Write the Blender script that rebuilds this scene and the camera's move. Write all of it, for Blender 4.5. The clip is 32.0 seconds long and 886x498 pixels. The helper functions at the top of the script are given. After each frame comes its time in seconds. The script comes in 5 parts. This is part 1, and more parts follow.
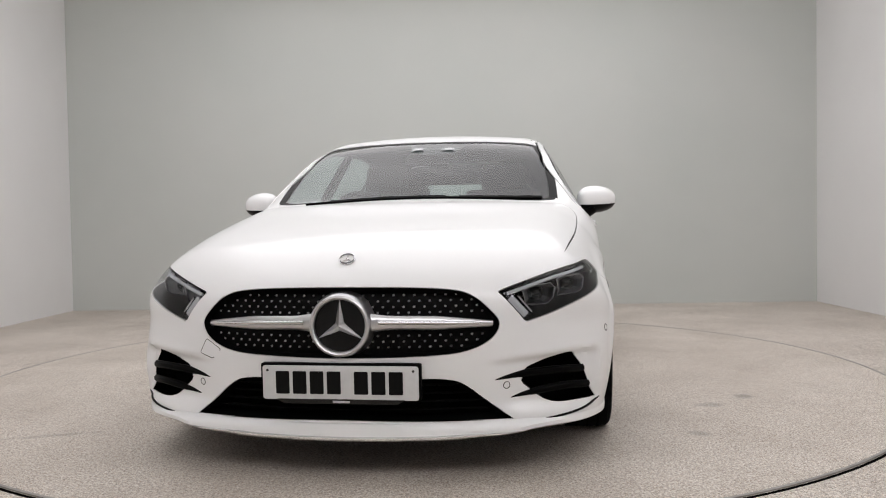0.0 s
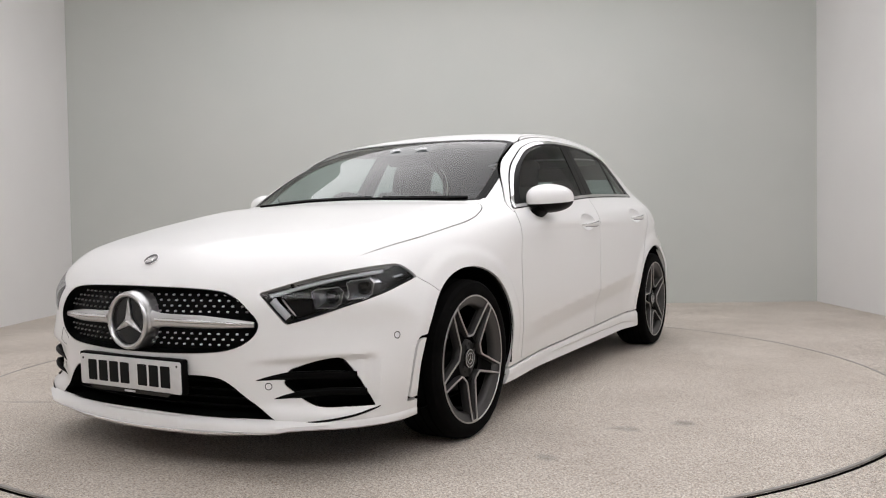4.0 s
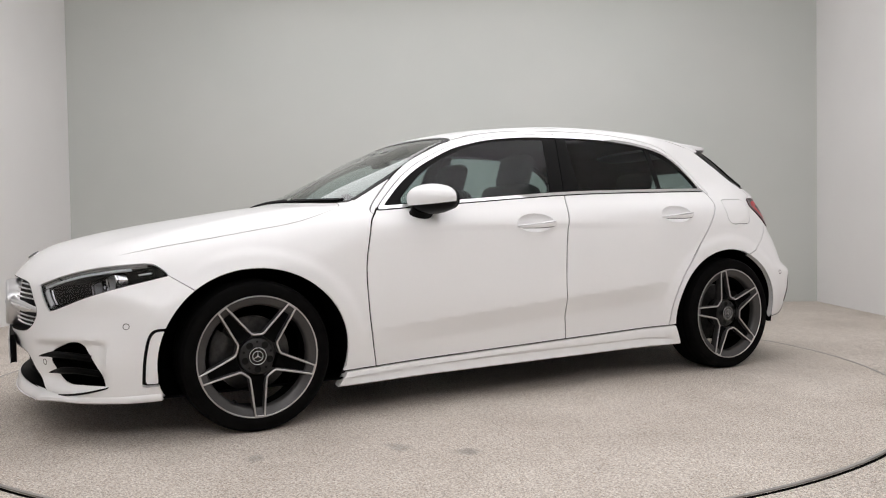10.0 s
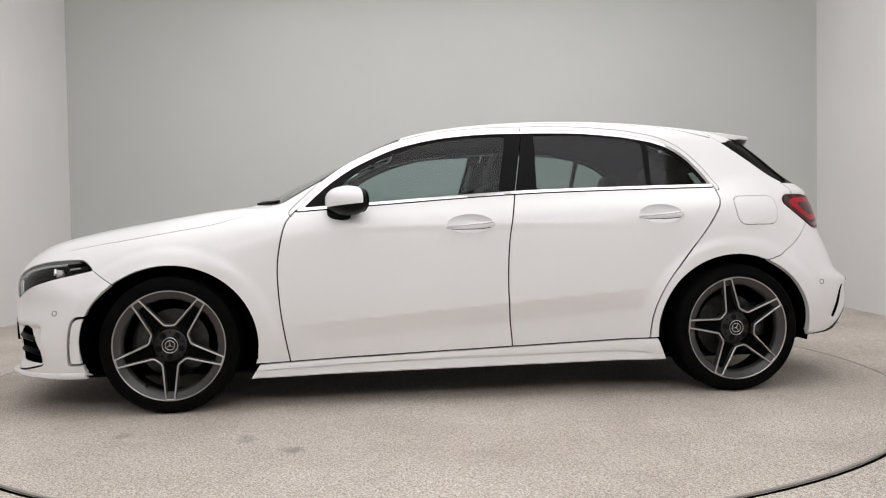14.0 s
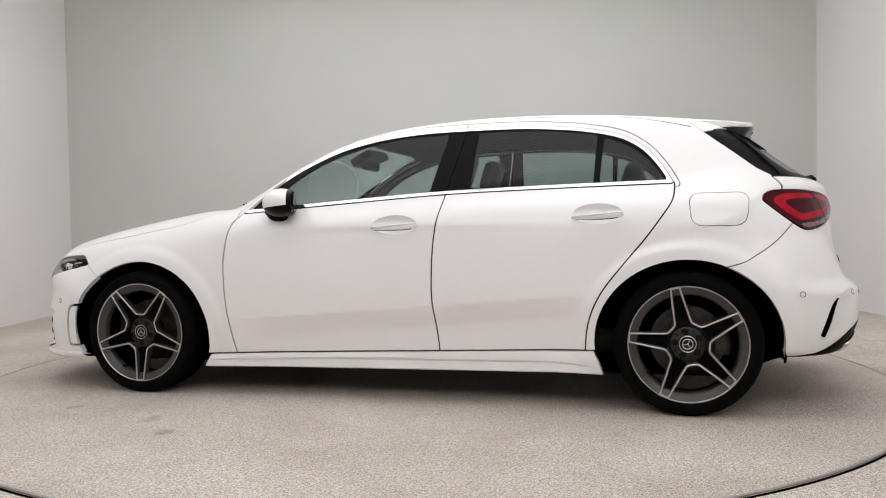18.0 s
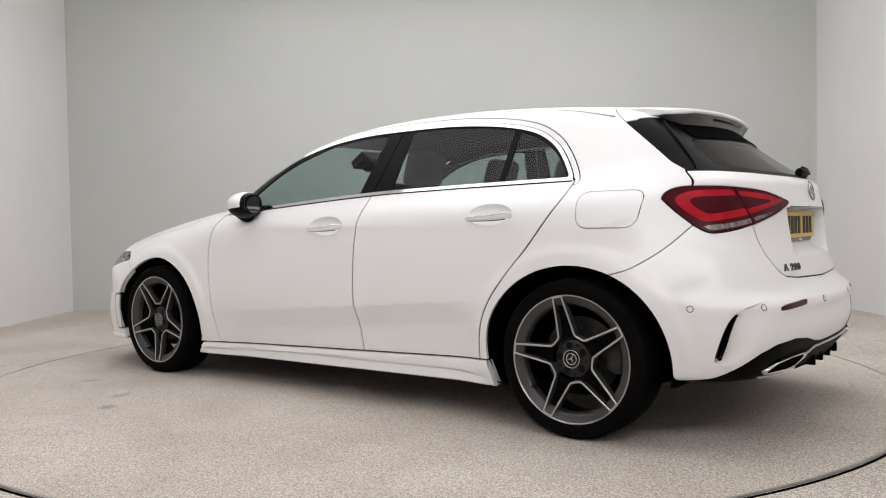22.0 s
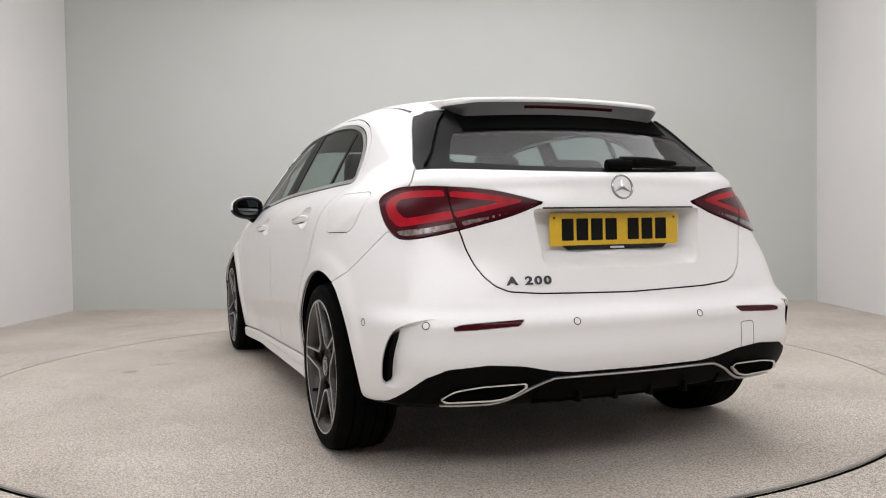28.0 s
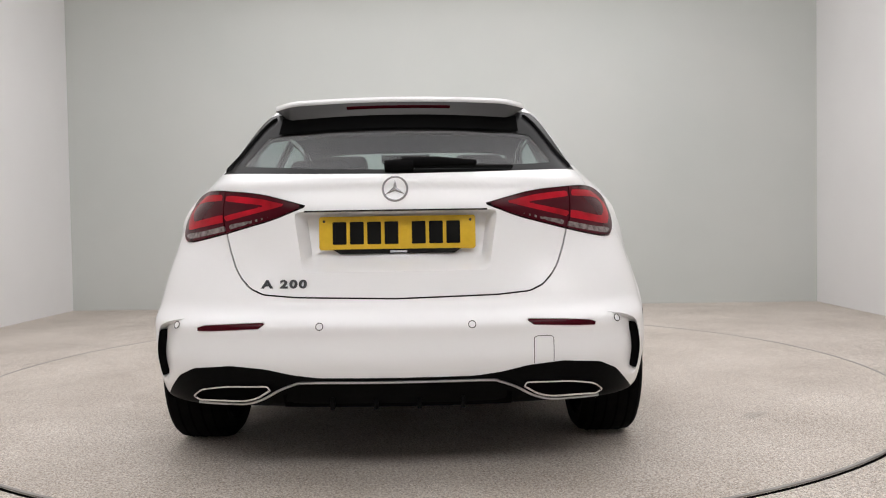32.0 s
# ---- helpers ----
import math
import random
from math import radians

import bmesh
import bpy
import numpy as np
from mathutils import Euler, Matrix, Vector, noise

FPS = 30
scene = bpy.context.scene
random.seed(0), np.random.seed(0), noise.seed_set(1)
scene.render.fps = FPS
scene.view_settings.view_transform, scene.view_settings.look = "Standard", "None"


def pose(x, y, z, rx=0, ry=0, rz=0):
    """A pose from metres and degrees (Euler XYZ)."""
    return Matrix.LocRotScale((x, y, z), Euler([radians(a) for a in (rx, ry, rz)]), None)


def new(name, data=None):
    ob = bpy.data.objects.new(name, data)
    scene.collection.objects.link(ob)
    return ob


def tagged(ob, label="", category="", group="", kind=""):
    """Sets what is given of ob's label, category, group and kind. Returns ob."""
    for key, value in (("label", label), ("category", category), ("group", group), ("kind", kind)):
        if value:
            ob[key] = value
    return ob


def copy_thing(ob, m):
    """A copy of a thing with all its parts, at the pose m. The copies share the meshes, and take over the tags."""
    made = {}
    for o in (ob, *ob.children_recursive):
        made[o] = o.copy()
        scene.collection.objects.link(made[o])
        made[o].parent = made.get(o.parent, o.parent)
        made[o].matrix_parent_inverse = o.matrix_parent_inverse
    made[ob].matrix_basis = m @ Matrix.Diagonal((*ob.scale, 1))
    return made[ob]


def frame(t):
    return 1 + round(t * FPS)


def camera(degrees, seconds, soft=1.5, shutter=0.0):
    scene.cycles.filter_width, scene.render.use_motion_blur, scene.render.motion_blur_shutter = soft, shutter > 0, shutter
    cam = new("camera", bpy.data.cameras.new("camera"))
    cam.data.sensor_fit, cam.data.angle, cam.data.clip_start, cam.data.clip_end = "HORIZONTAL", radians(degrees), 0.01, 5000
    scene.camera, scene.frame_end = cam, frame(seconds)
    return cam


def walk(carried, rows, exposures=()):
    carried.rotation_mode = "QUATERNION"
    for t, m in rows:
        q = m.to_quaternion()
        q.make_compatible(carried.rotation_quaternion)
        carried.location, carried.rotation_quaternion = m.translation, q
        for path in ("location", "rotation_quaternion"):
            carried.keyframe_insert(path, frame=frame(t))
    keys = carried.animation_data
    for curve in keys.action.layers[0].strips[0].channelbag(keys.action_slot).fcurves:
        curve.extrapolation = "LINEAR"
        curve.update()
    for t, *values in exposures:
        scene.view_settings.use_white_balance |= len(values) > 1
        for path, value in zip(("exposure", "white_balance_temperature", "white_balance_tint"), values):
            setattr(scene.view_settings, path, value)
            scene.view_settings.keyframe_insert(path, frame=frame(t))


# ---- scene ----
import collections
# ---------------------------------------------------------------- camera: it stands still on its tripod
EYE_Z = 0.850
cam = camera(57.62, 32.0, soft=1.1)
STAND = pose(0, 0, EYE_Z, 90 - 1.754, 0.905, 0)
walk(cam, [(0, STAND), (32, STAND)], [(0, -0.16), (6, -0.06), (16, -0.05), (22, -0.03), (32, 0.09)])

# the turntable's axis, and the place of the car on it
AXIS = (-0.0995, 4.754)
CAR_AXIS = (-0.1029, 4.7735)
CAR_ON_TABLE = (0.0825, 0.0787, -98.086)
TABLE_R = 2.514


def turned(t):
    return -(5.3905 * t - 0.00211 * (t - 16) * t - 0.000160 * (t - 16) * t * (t - 32))


# ---------------------------------------------------------------- light
world = bpy.data.worlds.new("studio_world")
scene.world = world
world.use_nodes = True
world.node_tree.nodes["Background"].inputs[0].default_value = (0.8, 0.85, 0.9, 1)
world.node_tree.nodes["Background"].inputs[1].default_value = 0.02


# ---------------------------------------------------------------- materials
def material(name, colour, rough=0.5, metal=0.0, coat=0.0, coat_rough=0.05, spec=0.5):
    m = bpy.data.materials.new(name)
    m.use_nodes = True
    b = m.node_tree.nodes["Principled BSDF"]
    b.inputs["Base Color"].default_value = (*colour, 1)
    b.inputs["Roughness"].default_value = rough
    b.inputs["Metallic"].default_value = metal
    b.inputs["Coat Weight"].default_value = coat
    b.inputs["Coat Roughness"].default_value = coat_rough
    b.inputs["Specular IOR Level"].default_value = spec
    return m


def node(m, kind, **values):
    n = m.node_tree.nodes.new(kind)
    for key, value in values.items():
        n.inputs[key.replace("_", " ")].default_value = value
    return n


def link(m, a, out, b, into):
    m.node_tree.links.new(a.outputs[out], b.inputs[into])


def varied(m, low, high, scale, detail=6.0, bump=0.0, bump_scale=None, rough=None, space="Object"):
    """Mottles the base colour between two tones and gives a fine relief."""
    bsdf = m.node_tree.nodes["Principled BSDF"]
    co = node(m, "ShaderNodeTexCoord")
    n1 = node(m, "ShaderNodeTexNoise", Scale=scale, Detail=detail, Roughness=0.6)
    link(m, co, space, n1, "Vector")
    mix = m.node_tree.nodes.new("ShaderNodeValToRGB")
    mix.color_ramp.elements[0].position, mix.color_ramp.elements[1].position = 0.32, 0.68
    mix.color_ramp.elements[0].color, mix.color_ramp.elements[1].color = (*low, 1), (*high, 1)
    link(m, n1, "Fac", mix, "Fac")
    link(m, mix, "Color", bsdf, "Base Color")
    if bump:
        n2 = node(m, "ShaderNodeTexNoise", Scale=bump_scale or scale * 6, Detail=4.0)
        link(m, co, space, n2, "Vector")
        bp = node(m, "ShaderNodeBump", Strength=bump, Distance=0.002)
        link(m, n2, "Fac", bp, "Height")
        link(m, bp, "Normal", bsdf, "Normal")
    if rough:
        rr = m.node_tree.nodes.new("ShaderNodeMapRange")
        rr.inputs["To Min"].default_value, rr.inputs["To Max"].default_value = rough
        link(m, n1, "Fac", rr, "Value")
        link(m, rr, "Result", bsdf, "Roughness")
    return m


def glass(name, tint, rough=0.0, reflect=1.0):
    """Thin sheet glass: what comes through is tinted, what is seen in it is mirrored by its gloss."""
    m = bpy.data.materials.new(name)
    m.use_nodes = True
    t = m.node_tree
    t.nodes.remove(t.nodes["Principled BSDF"])
    tr = t.nodes.new("ShaderNodeBsdfTransparent")
    tr.inputs[0].default_value = (*tint, 1)
    gl = t.nodes.new("ShaderNodeBsdfGlossy")
    gl.inputs["Color"].default_value = (reflect, reflect, reflect, 1)
    gl.inputs["Roughness"].default_value = rough
    lw = t.nodes.new("ShaderNodeLayerWeight")
    lw.inputs["Blend"].default_value = 0.5
    pw = t.nodes.new("ShaderNodeMath")
    pw.operation = "POWER"
    pw.inputs[1].default_value = 5.0
    fr = t.nodes.new("ShaderNodeMath")
    fr.operation = "MULTIPLY_ADD"
    fr.inputs[1].default_value, fr.inputs[2].default_value = 0.93, 0.042
    t.links.new(lw.outputs["Facing"], pw.inputs[0])
    t.links.new(pw.outputs[0], fr.inputs[0])
    mix = t.nodes.new("ShaderNodeMixShader")
    t.links.new(fr.outputs[0], mix.inputs[0])
    t.links.new(tr.outputs[0], mix.inputs[1])
    t.links.new(gl.outputs[0], mix.inputs[2])
    t.links.new(mix.outputs[0], t.nodes["Material Output"].inputs[0])
    return m


PAINT = varied(material("white_car_paint", (0.84, 0.84, 0.84), 0.38, coat=0.5, coat_rough=0.04), (0.832, 0.832, 0.832), (0.848, 0.848, 0.848), 900.0, 2.0)
BLACK = varied(material("black_plastic", (0.0025, 0.0025, 0.0025), 0.5, spec=0.04), (0.002, 0.002, 0.002), (0.0035, 0.0035, 0.0035), 60.0, bump=0.06, bump_scale=900.0)
GLOSS_BLACK = material("gloss_black_trim", (0.004, 0.004, 0.004), 0.18, spec=0.35)
TRIM_BLACK = material("satin_black_trim", (0.004, 0.004, 0.004), 0.35, spec=0.07)
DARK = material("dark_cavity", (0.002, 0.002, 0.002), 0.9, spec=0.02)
CHROME = material("chrome", (0.74, 0.74, 0.75), 0.08, 1.0)
SATIN = material("satin_silver", (0.62, 0.62, 0.63), 0.32, 1.0)
RUBBER = varied(material("tyre_rubber", (0.003, 0.003, 0.003), 0.8, spec=0.04), (0.0022, 0.0022, 0.0022), (0.0045, 0.0043, 0.0042), 25.0, bump=0.15, bump_scale=400.0)
GUNMETAL = varied(material("grey_wheel_paint", (0.052, 0.050, 0.050), 0.42, 0.4, coat=0.1), (0.046, 0.044, 0.044), (0.058, 0.056, 0.055), 200.0, 2.0)
MACHINED = material("machined_alloy", (0.50, 0.49, 0.485), 0.34, 1.0)
STEEL = varied(material("brake_steel", (0.06, 0.058, 0.057), 0.45, 0.9), (0.04, 0.04, 0.04), (0.08, 0.078, 0.076), 40.0)
GLASS_FRONT = glass("windscreen_glass", (0.76, 0.84, 0.83), reflect=1.0)
GLASS_SIDE = glass("side_glass", (0.56, 0.65, 0.64), reflect=0.6)
GLASS_REAR = glass("tinted_rear_glass", (0.50, 0.58, 0.57), reflect=0.6)
GLASS_BACK = glass("heated_rear_glass", (0.52, 0.60, 0.59), reflect=0.7)
LENS = glass("clear_lamp_lens", (0.90, 0.91, 0.92), reflect=0.6)
CABIN = varied(material("dark_cabin_trim", (0.010, 0.010, 0.010), 0.75, spec=0.2), (0.008, 0.008, 0.008), (0.013, 0.013, 0.013), 12.0, 3.0)
SEAT = varied(material("black_seat_leather", (0.016, 0.016, 0.016), 0.6, spec=0.25), (0.013, 0.013, 0.013), (0.02, 0.02, 0.02), 12.0, 3.0)
# ---------------------------------------------------------------- body form
def spline(xs, ys):
    """A natural cubic through a few control values, straight beyond its ends."""
    xs, ys = np.array(xs, float), np.array(ys, float)
    n, h = len(xs), np.diff(xs)
    a, r = np.eye(n), np.zeros(n)
    for i in range(1, n - 1):
        a[i, i - 1], a[i, i], a[i, i + 1] = h[i - 1], 2 * (h[i - 1] + h[i]), h[i]
        r[i] = 6 * ((ys[i + 1] - ys[i]) / h[i] - (ys[i] - ys[i - 1]) / h[i - 1])
    m = np.linalg.solve(a, r)

    def value(x):
        x = np.asarray(x, float)
        q = np.clip(x, xs[0], xs[-1])
        i = np.clip(np.searchsorted(xs, q) - 1, 0, n - 2)
        d, e, w = q - xs[i], xs[i + 1] - q, h[i]
        v = (m[i] * e**3 + m[i + 1] * d**3) / (6 * w) + (ys[i] / w - m[i] * w / 6) * e + (ys[i + 1] / w - m[i + 1] * w / 6) * d
        s0 = (ys[1] - ys[0]) / h[0] - h[0] * m[1] / 6
        s1 = (ys[-1] - ys[-2]) / h[-1] + h[-1] * m[-2] / 6
        return v + np.where(x < xs[0], (x - xs[0]) * s0, 0) + np.where(x > xs[-1], (x - xs[-1]) * s1, 0)
    return value


def ramp(x, a, b):
    s = np.clip((x - a) / (b - a), 0, 1)
    return s * s * (3 - 2 * s)


def smax(a, b, k):
    h = np.maximum(k - np.abs(a - b), 0) / k
    return np.maximum(a, b) + h * h * k * 0.25


# x runs forward from the middle of the wheelbase, y to the car's left, z up from the ground
deck_z = spline([-2.15, -1.9, -1.6, -1.3, -1.0, -0.28, 0.3, 0.75, 1.05, 1.4, 1.7, 2.0, 2.2, 2.4],
                [1.02, 1.05, 1.055, 1.045, 1.045, 1.02, 0.985, 0.962, 0.960, 0.916, 0.868, 0.805, 0.742, 0.66])
deck_crown = spline([-2.0, 0.75, 1.05, 1.4, 1.7, 2.0, 2.3], [0.04, 0.05, 0.045, 0.06, 0.09, 0.14, 0.2])
roof_z = spline([-1.85, -1.6, -1.3, -1.0, -0.7, -0.4, -0.1, 0.15, 0.33, 0.55, 0.8, 1.05, 1.2],
                [1.295, 1.333, 1.367, 1.391, 1.404, 1.403, 1.385, 1.352, 1.303, 1.203, 1.085, 0.962, 0.888])
side_y = spline([0.1, 0.16, 0.26, 0.36, 0.46, 0.6, 0.75, 0.84, 0.9, 0.95, 1.0, 1.1],
                [0.84, 0.855, 0.878, 0.888, 0.896, 0.897, 0.893, 0.886, 0.873, 0.852, 0.82, 0.78])
nose_x = spline([0.12, 0.2, 0.3, 0.4, 0.53, 0.65, 0.75], [2.225, 2.232, 2.24, 2.26, 2.275, 2.25, 2.20])
tail_x = spline([0.2, 0.3, 0.38, 0.42, 0.5, 0.55, 0.575, 0.62, 0.7, 0.8, 0.92, 0.97, 1.03, 1.06],
                [-2.03, -2.11, -2.15, -2.16, -2.158, -2.148, -2.115, -2.092, -2.08, -2.07, -2.06, -2.048, -2.0, -1.965])
glass_y = spline([-1.9, -1.6, -1.31, -0.97, -0.3, 0.3, 0.8, 1.1], [0.605, 0.70, 0.752, 0.775, 0.806, 0.80, 0.768, 0.74])
HANDLES = ((-0.036, 0.842), (-0.983, 0.878))
AXLES, WHEEL_Z = (1.364, -1.364), 0.3145
ARCH_R, ARCH_LONG = 0.368, 1.085


def crease_z(x):
    return 0.387 + (0.838 - x) * 0.0775


def form(p):
    """Below zero inside the car's outer skin; p is an n x 3 array."""
    x, y, z = p[:, 0], np.abs(p[:, 1]), p[:, 2]
    y2 = y * y
    # lower body
    ys = side_y(z)
    ys = ys - 0.30 * np.maximum(-1.2 - x, 0)**2 * ramp(z, 0.5, 0.9) - 0.02 * ramp(x, 1.1, 1.9)* ramp(z, 0.5, 0.7)
    ys = ys - (0.018 + 0.012 * ramp(z, 0.62, 0.5)) * ramp(x, -1.42, -1.85)
    below = crease_z(x) - z
    ys = ys - 0.30 * ramp(x, 1.0, 0.5) * ramp(x, -1.02, -0.75) * (np.clip(below, 0, 0.085) + 0.015 * (1 - np.exp(-np.maximum(below - 0.085, 0) / 0.015)))
    for ax in AXLES:
        r = np.hypot((x - ax) / ARCH_LONG, z - WHEEL_Z)
        ys = ys + 0.012 * ramp(r, 0.46, 0.41) * ramp(z, 0.2, 0.45)
    low = smax(y - ys, z - (deck_z(x) - deck_crown(x) * y2), 0.13 + 0.17 * ramp(x, 0.75, 1.25) + 0.12 * ramp(x, -1.4, -1.8))
    low = smax(low, x - (nose_x(z) - (0.29 + 0.10 * ramp(z, 0.3, 0.5)) * y2), 0.24 - 0.11 * ramp(z, 0.5, 0.62))
    low = smax(low, tail_x(z) + (0.17 + 0.13 * ramp(z, 0.58, 0.8)) * y2 - x, 0.28 - 0.14 * ramp(z, 0.58, 0.75))
    # hollows round the bumper's corner openings
    q = (y - x) * 0.70711
    low = low + 0.026 * ramp(q, -1.24, -1.06) * ramp(q, -0.772, -0.815) * ramp(z, 0.425 + 0.06 * np.minimum(q + 0.93, 0), 0.395 + 0.06 * np.minimum(q + 0.93, 0)) * ramp(z, 0.215, 0.26) * (x > 1.3)
    low = smax(low, 0.17 + 0.09 * ramp(x, -1.5, -1.78) - z, 0.03)
    # greenhouse
    xs = x + y2 * (0.05 + 0.24 * ramp(x, 0.3, 0.95))
    top = z - (roof_z(xs) - y2 * (0.09 - 0.04 * ramp(x, 0.2, 0.6)))
    side = (y - (glass_y(x) - (0.50 + 0.18 * ramp(x, -1.0, -1.5) + 0.04 * ramp(x, -0.2, 0.3)) * (z - 1.0) - 0.12 * (z - 1.0)**2)) * 0.89
    back = (-1.955 - (1.06 - z) * 1.31 + 0.45 * y2 - x) * 0.62
    up = smax(smax(top, side, 0.085), back, 0.05)
    up = smax(up, 0.85 + 0.16 * ramp(x, -1.45, -1.75) - z, 0.02)
    # shoulder blend of the two
    return -smax(-low, -up, 0.035 + 0.05 * ramp(x, -1.2, -1.7))
# ---------------------------------------------------------------- skin, cutting and panels
class Skin:
    """Vertices and faces of one piece of the outer skin."""
    def __init__(self, v, f):
        self.v, self.f = v, f


def cast(origins, ways):
    lo, hi = np.zeros(len(origins)), np.full(len(origins), 2.6)
    step = np.linspace(0.02, 1.6, 80)
    hit = np.zeros(len(origins), bool)
    for s in step:
        out = (form(origins + ways * s) > 0) & ~hit
        hi[out], lo[out] = s, s - 0.02
        hit |= out
    for _ in range(18):
        mid = (lo + hi) / 2
        inside = form(origins + ways * mid[:, None]) < 0
        lo, hi = np.where(inside, mid, lo), np.where(inside, hi, mid)
    return origins + ways * hi[:, None]


def normals_at(p, e=0.004):
    n = np.stack([form(p + d) - form(p - d) for d in np.eye(3) * e], 1)
    return n / np.maximum(np.linalg.norm(n, axis=1), 1e-9)[:, None]


def make_skin():
    phi = np.radians(np.concatenate([np.arange(-90, -34, 1.3), np.arange(-34, 90, 0.8), [90.0]]))
    cols = [(-1.5, a) for a in np.radians(np.arange(-90, 0, 0.95))]
    cols += [(x, 0.0) for x in np.arange(-1.5, 1.6, 0.013)]
    cols += [(1.6, a) for a in np.radians(np.arange(0, 90.1, 0.9375))]
    o, w = [], []
    for x, a in cols:
        o.append(np.stack([np.full(len(phi), x), np.zeros(len(phi)), np.full(len(phi), 0.55)], 1))
        w.append(np.stack([np.full(len(phi), math.sin(a)), math.cos(a) * np.cos(phi), math.cos(a) * np.sin(phi)], 1))
    v = cast(np.concatenate(o), np.concatenate(w))
    n, m = len(cols), len(phi)
    flat_y = np.tile((np.abs(np.cos(phi)) < 1e-6), n)
    v[flat_y, 1] = 0.0
    f = []
    for i in range(n - 1):
        for j in range(m - 1):
            f.append((i * m + j, (i + 1) * m + j, (i + 1) * m + j + 1, i * m + j + 1))
    # weld the two poles
    first, last = np.arange(m), np.arange(m) + (n - 1) * m
    v[first, 1], v[last, 1] = 0.0, 0.0
    keep = {int(k): 0 for k in first}
    keep.update({int(k): (n - 1) * m for k in last})
    g = []
    for q in f:
        q = [keep.get(k, k) for k in q]
        q = [k for a, k in enumerate(q) if k != q[a - 1]]
        if len(q) > 2:
            g.append(tuple(q))
    a, b, c = (np.array([q[k] for q in g]) for k in (0, 1, 2))
    flat_n = np.cross(v[b] - v[a], v[c] - v[a])
    if np.mean(np.sum(flat_n * (v[a] - np.array((0, 0, 0.55))), axis=1)) < 0:
        g = [q[::-1] for q in g]
    return Skin(v, g)


def split(skin, g, snap=0.05):
    """Cuts the skin along g = 0. Returns the piece below and the piece above; both share the vertices."""
    val = g(skin.v)
    v, new_v, made = skin.v, [], {}
    val = np.where(np.abs(val) < 1e-7, 1e-7, val)
    sign = val > 0
    below, above = [], []
    base = len(v)

    def crossing(a, b):
        key = (a, b) if a < b else (b, a)
        if key not in made:
            i, j = key
            t = val[i] / (val[i] - val[j])
            made[key] = i if t < snap else j if t > 1 - snap else base + len(new_v)
            if made[key] >= base:
                new_v.append(v[i] + (v[j] - v[i]) * t)
        return made[key]

    for q in skin.f:
        s = [sign[k] for k in q]
        if all(s):
            above.append(q)
        elif not any(s):
            below.append(q)
        else:
            lo, hi = [], []
            for k, a in enumerate(q):
                b = q[(k + 1) % len(q)]
                (hi if sign[a] else lo).append(a)
                if sign[a] != sign[b]:
                    c = crossing(a, b)
                    lo.append(c), hi.append(c)
            for part_, into in ((lo, below), (hi, above)):
                part_ = [k for a, k in enumerate(part_) if k != part_[a - 1]]
                if len(set(part_)) == len(part_) > 2:
                    into.append(tuple(part_))
    allv = np.concatenate([v, np.array(new_v)]) if new_v else v
    return Skin(allv, below), Skin(allv, above)


def tidy(skin):
    used = sorted({k for q in skin.f for k in q})
    at = {k: i for i, k in enumerate(used)}
    return Skin(skin.v[used] if used else np.zeros((0, 3)), [tuple(at[k] for k in q) for q in skin.f])


def joined(*skins):
    """Pieces that share one vertex list, as one piece."""
    big = max(skins, key=lambda s: len(s.v))
    return Skin(big.v, [q for s in skins for q in s.f])


def curve(pts, n=8, closed=False):
    """A smooth line through a few control points (Catmull-Rom)."""
    p = np.array(pts, float)
    out = []
    m = len(p)
    for i in range(m if closed else m - 1):
        if closed:
            a, b, c, d = p[i - 1], p[i], p[(i + 1) % m], p[(i + 2) % m]
        else:
            a, b, c, d = p[max(i - 1, 0)], p[i], p[i + 1], p[min(i + 2, m - 1)]
        for k in range(n):
            t = k / n
            out.append(0.5 * (2 * b + (c - a) * t + (2 * a - 5 * b + 4 * c - d) * t * t + (3 * b - a - 3 * c + d) * t**3))
    if not closed:
        out.append(p[-1])
    return np.array(out)


def path(*pieces):
    """Smooth lines put end to end into one outline, with corners where they meet."""
    return np.concatenate([np.asarray(q, float)[:-1] for q in pieces])


def rounded(poly, r, n=5):
    """An outline with its corners rounded off."""
    p = np.array(poly, float)
    out = []
    for i in range(len(p)):
        a, b, c = p[i - 1], p[i], p[(i + 1) % len(p)]
        u, w = a - b, c - b
        lu, lw = np.linalg.norm(u), np.linalg.norm(w)
        k = min(r, lu * 0.45, lw * 0.45)
        s, e = b + u / lu * k, b + w / lw * k
        for j in range(n + 1):
            t = j / n
            out.append((1 - t)**2 * s + 2 * t * (1 - t) * b + t * t * e)
    return np.array(out)


def outline(poly):
    """Signed distance to a closed outline in the plane, below zero inside."""
    a = np.array(poly, float)
    b = np.roll(a, -1, 0)

    def dist(q):
        best, odd = np.full(len(q), 1e9), np.zeros(len(q), bool)
        lo, hi = a.min(0) - 0.15, a.max(0) + 0.15
        near = np.all((q > lo) & (q < hi), axis=1)
        p = q[near]
        bb, oo = np.full(len(p), 1e9), np.zeros(len(p), bool)
        for s, e in zip(a, b):
            d = e - s
            t = np.clip(((p - s) @ d) / max(d @ d, 1e-12), 0, 1)
            bb = np.minimum(bb, np.linalg.norm(p - s - t[:, None] * d, axis=1))
            if s[1] != e[1]:
                oo ^= ((s[1] > p[:, 1]) != (e[1] > p[:, 1])) & (p[:, 0] < s[0] + (p[:, 1] - s[1]) / (e[1] - s[1]) * d[0])
        best[near], odd[near] = bb, oo
        return np.where(odd, -best, np.minimum(best, 0.15))
    return dist


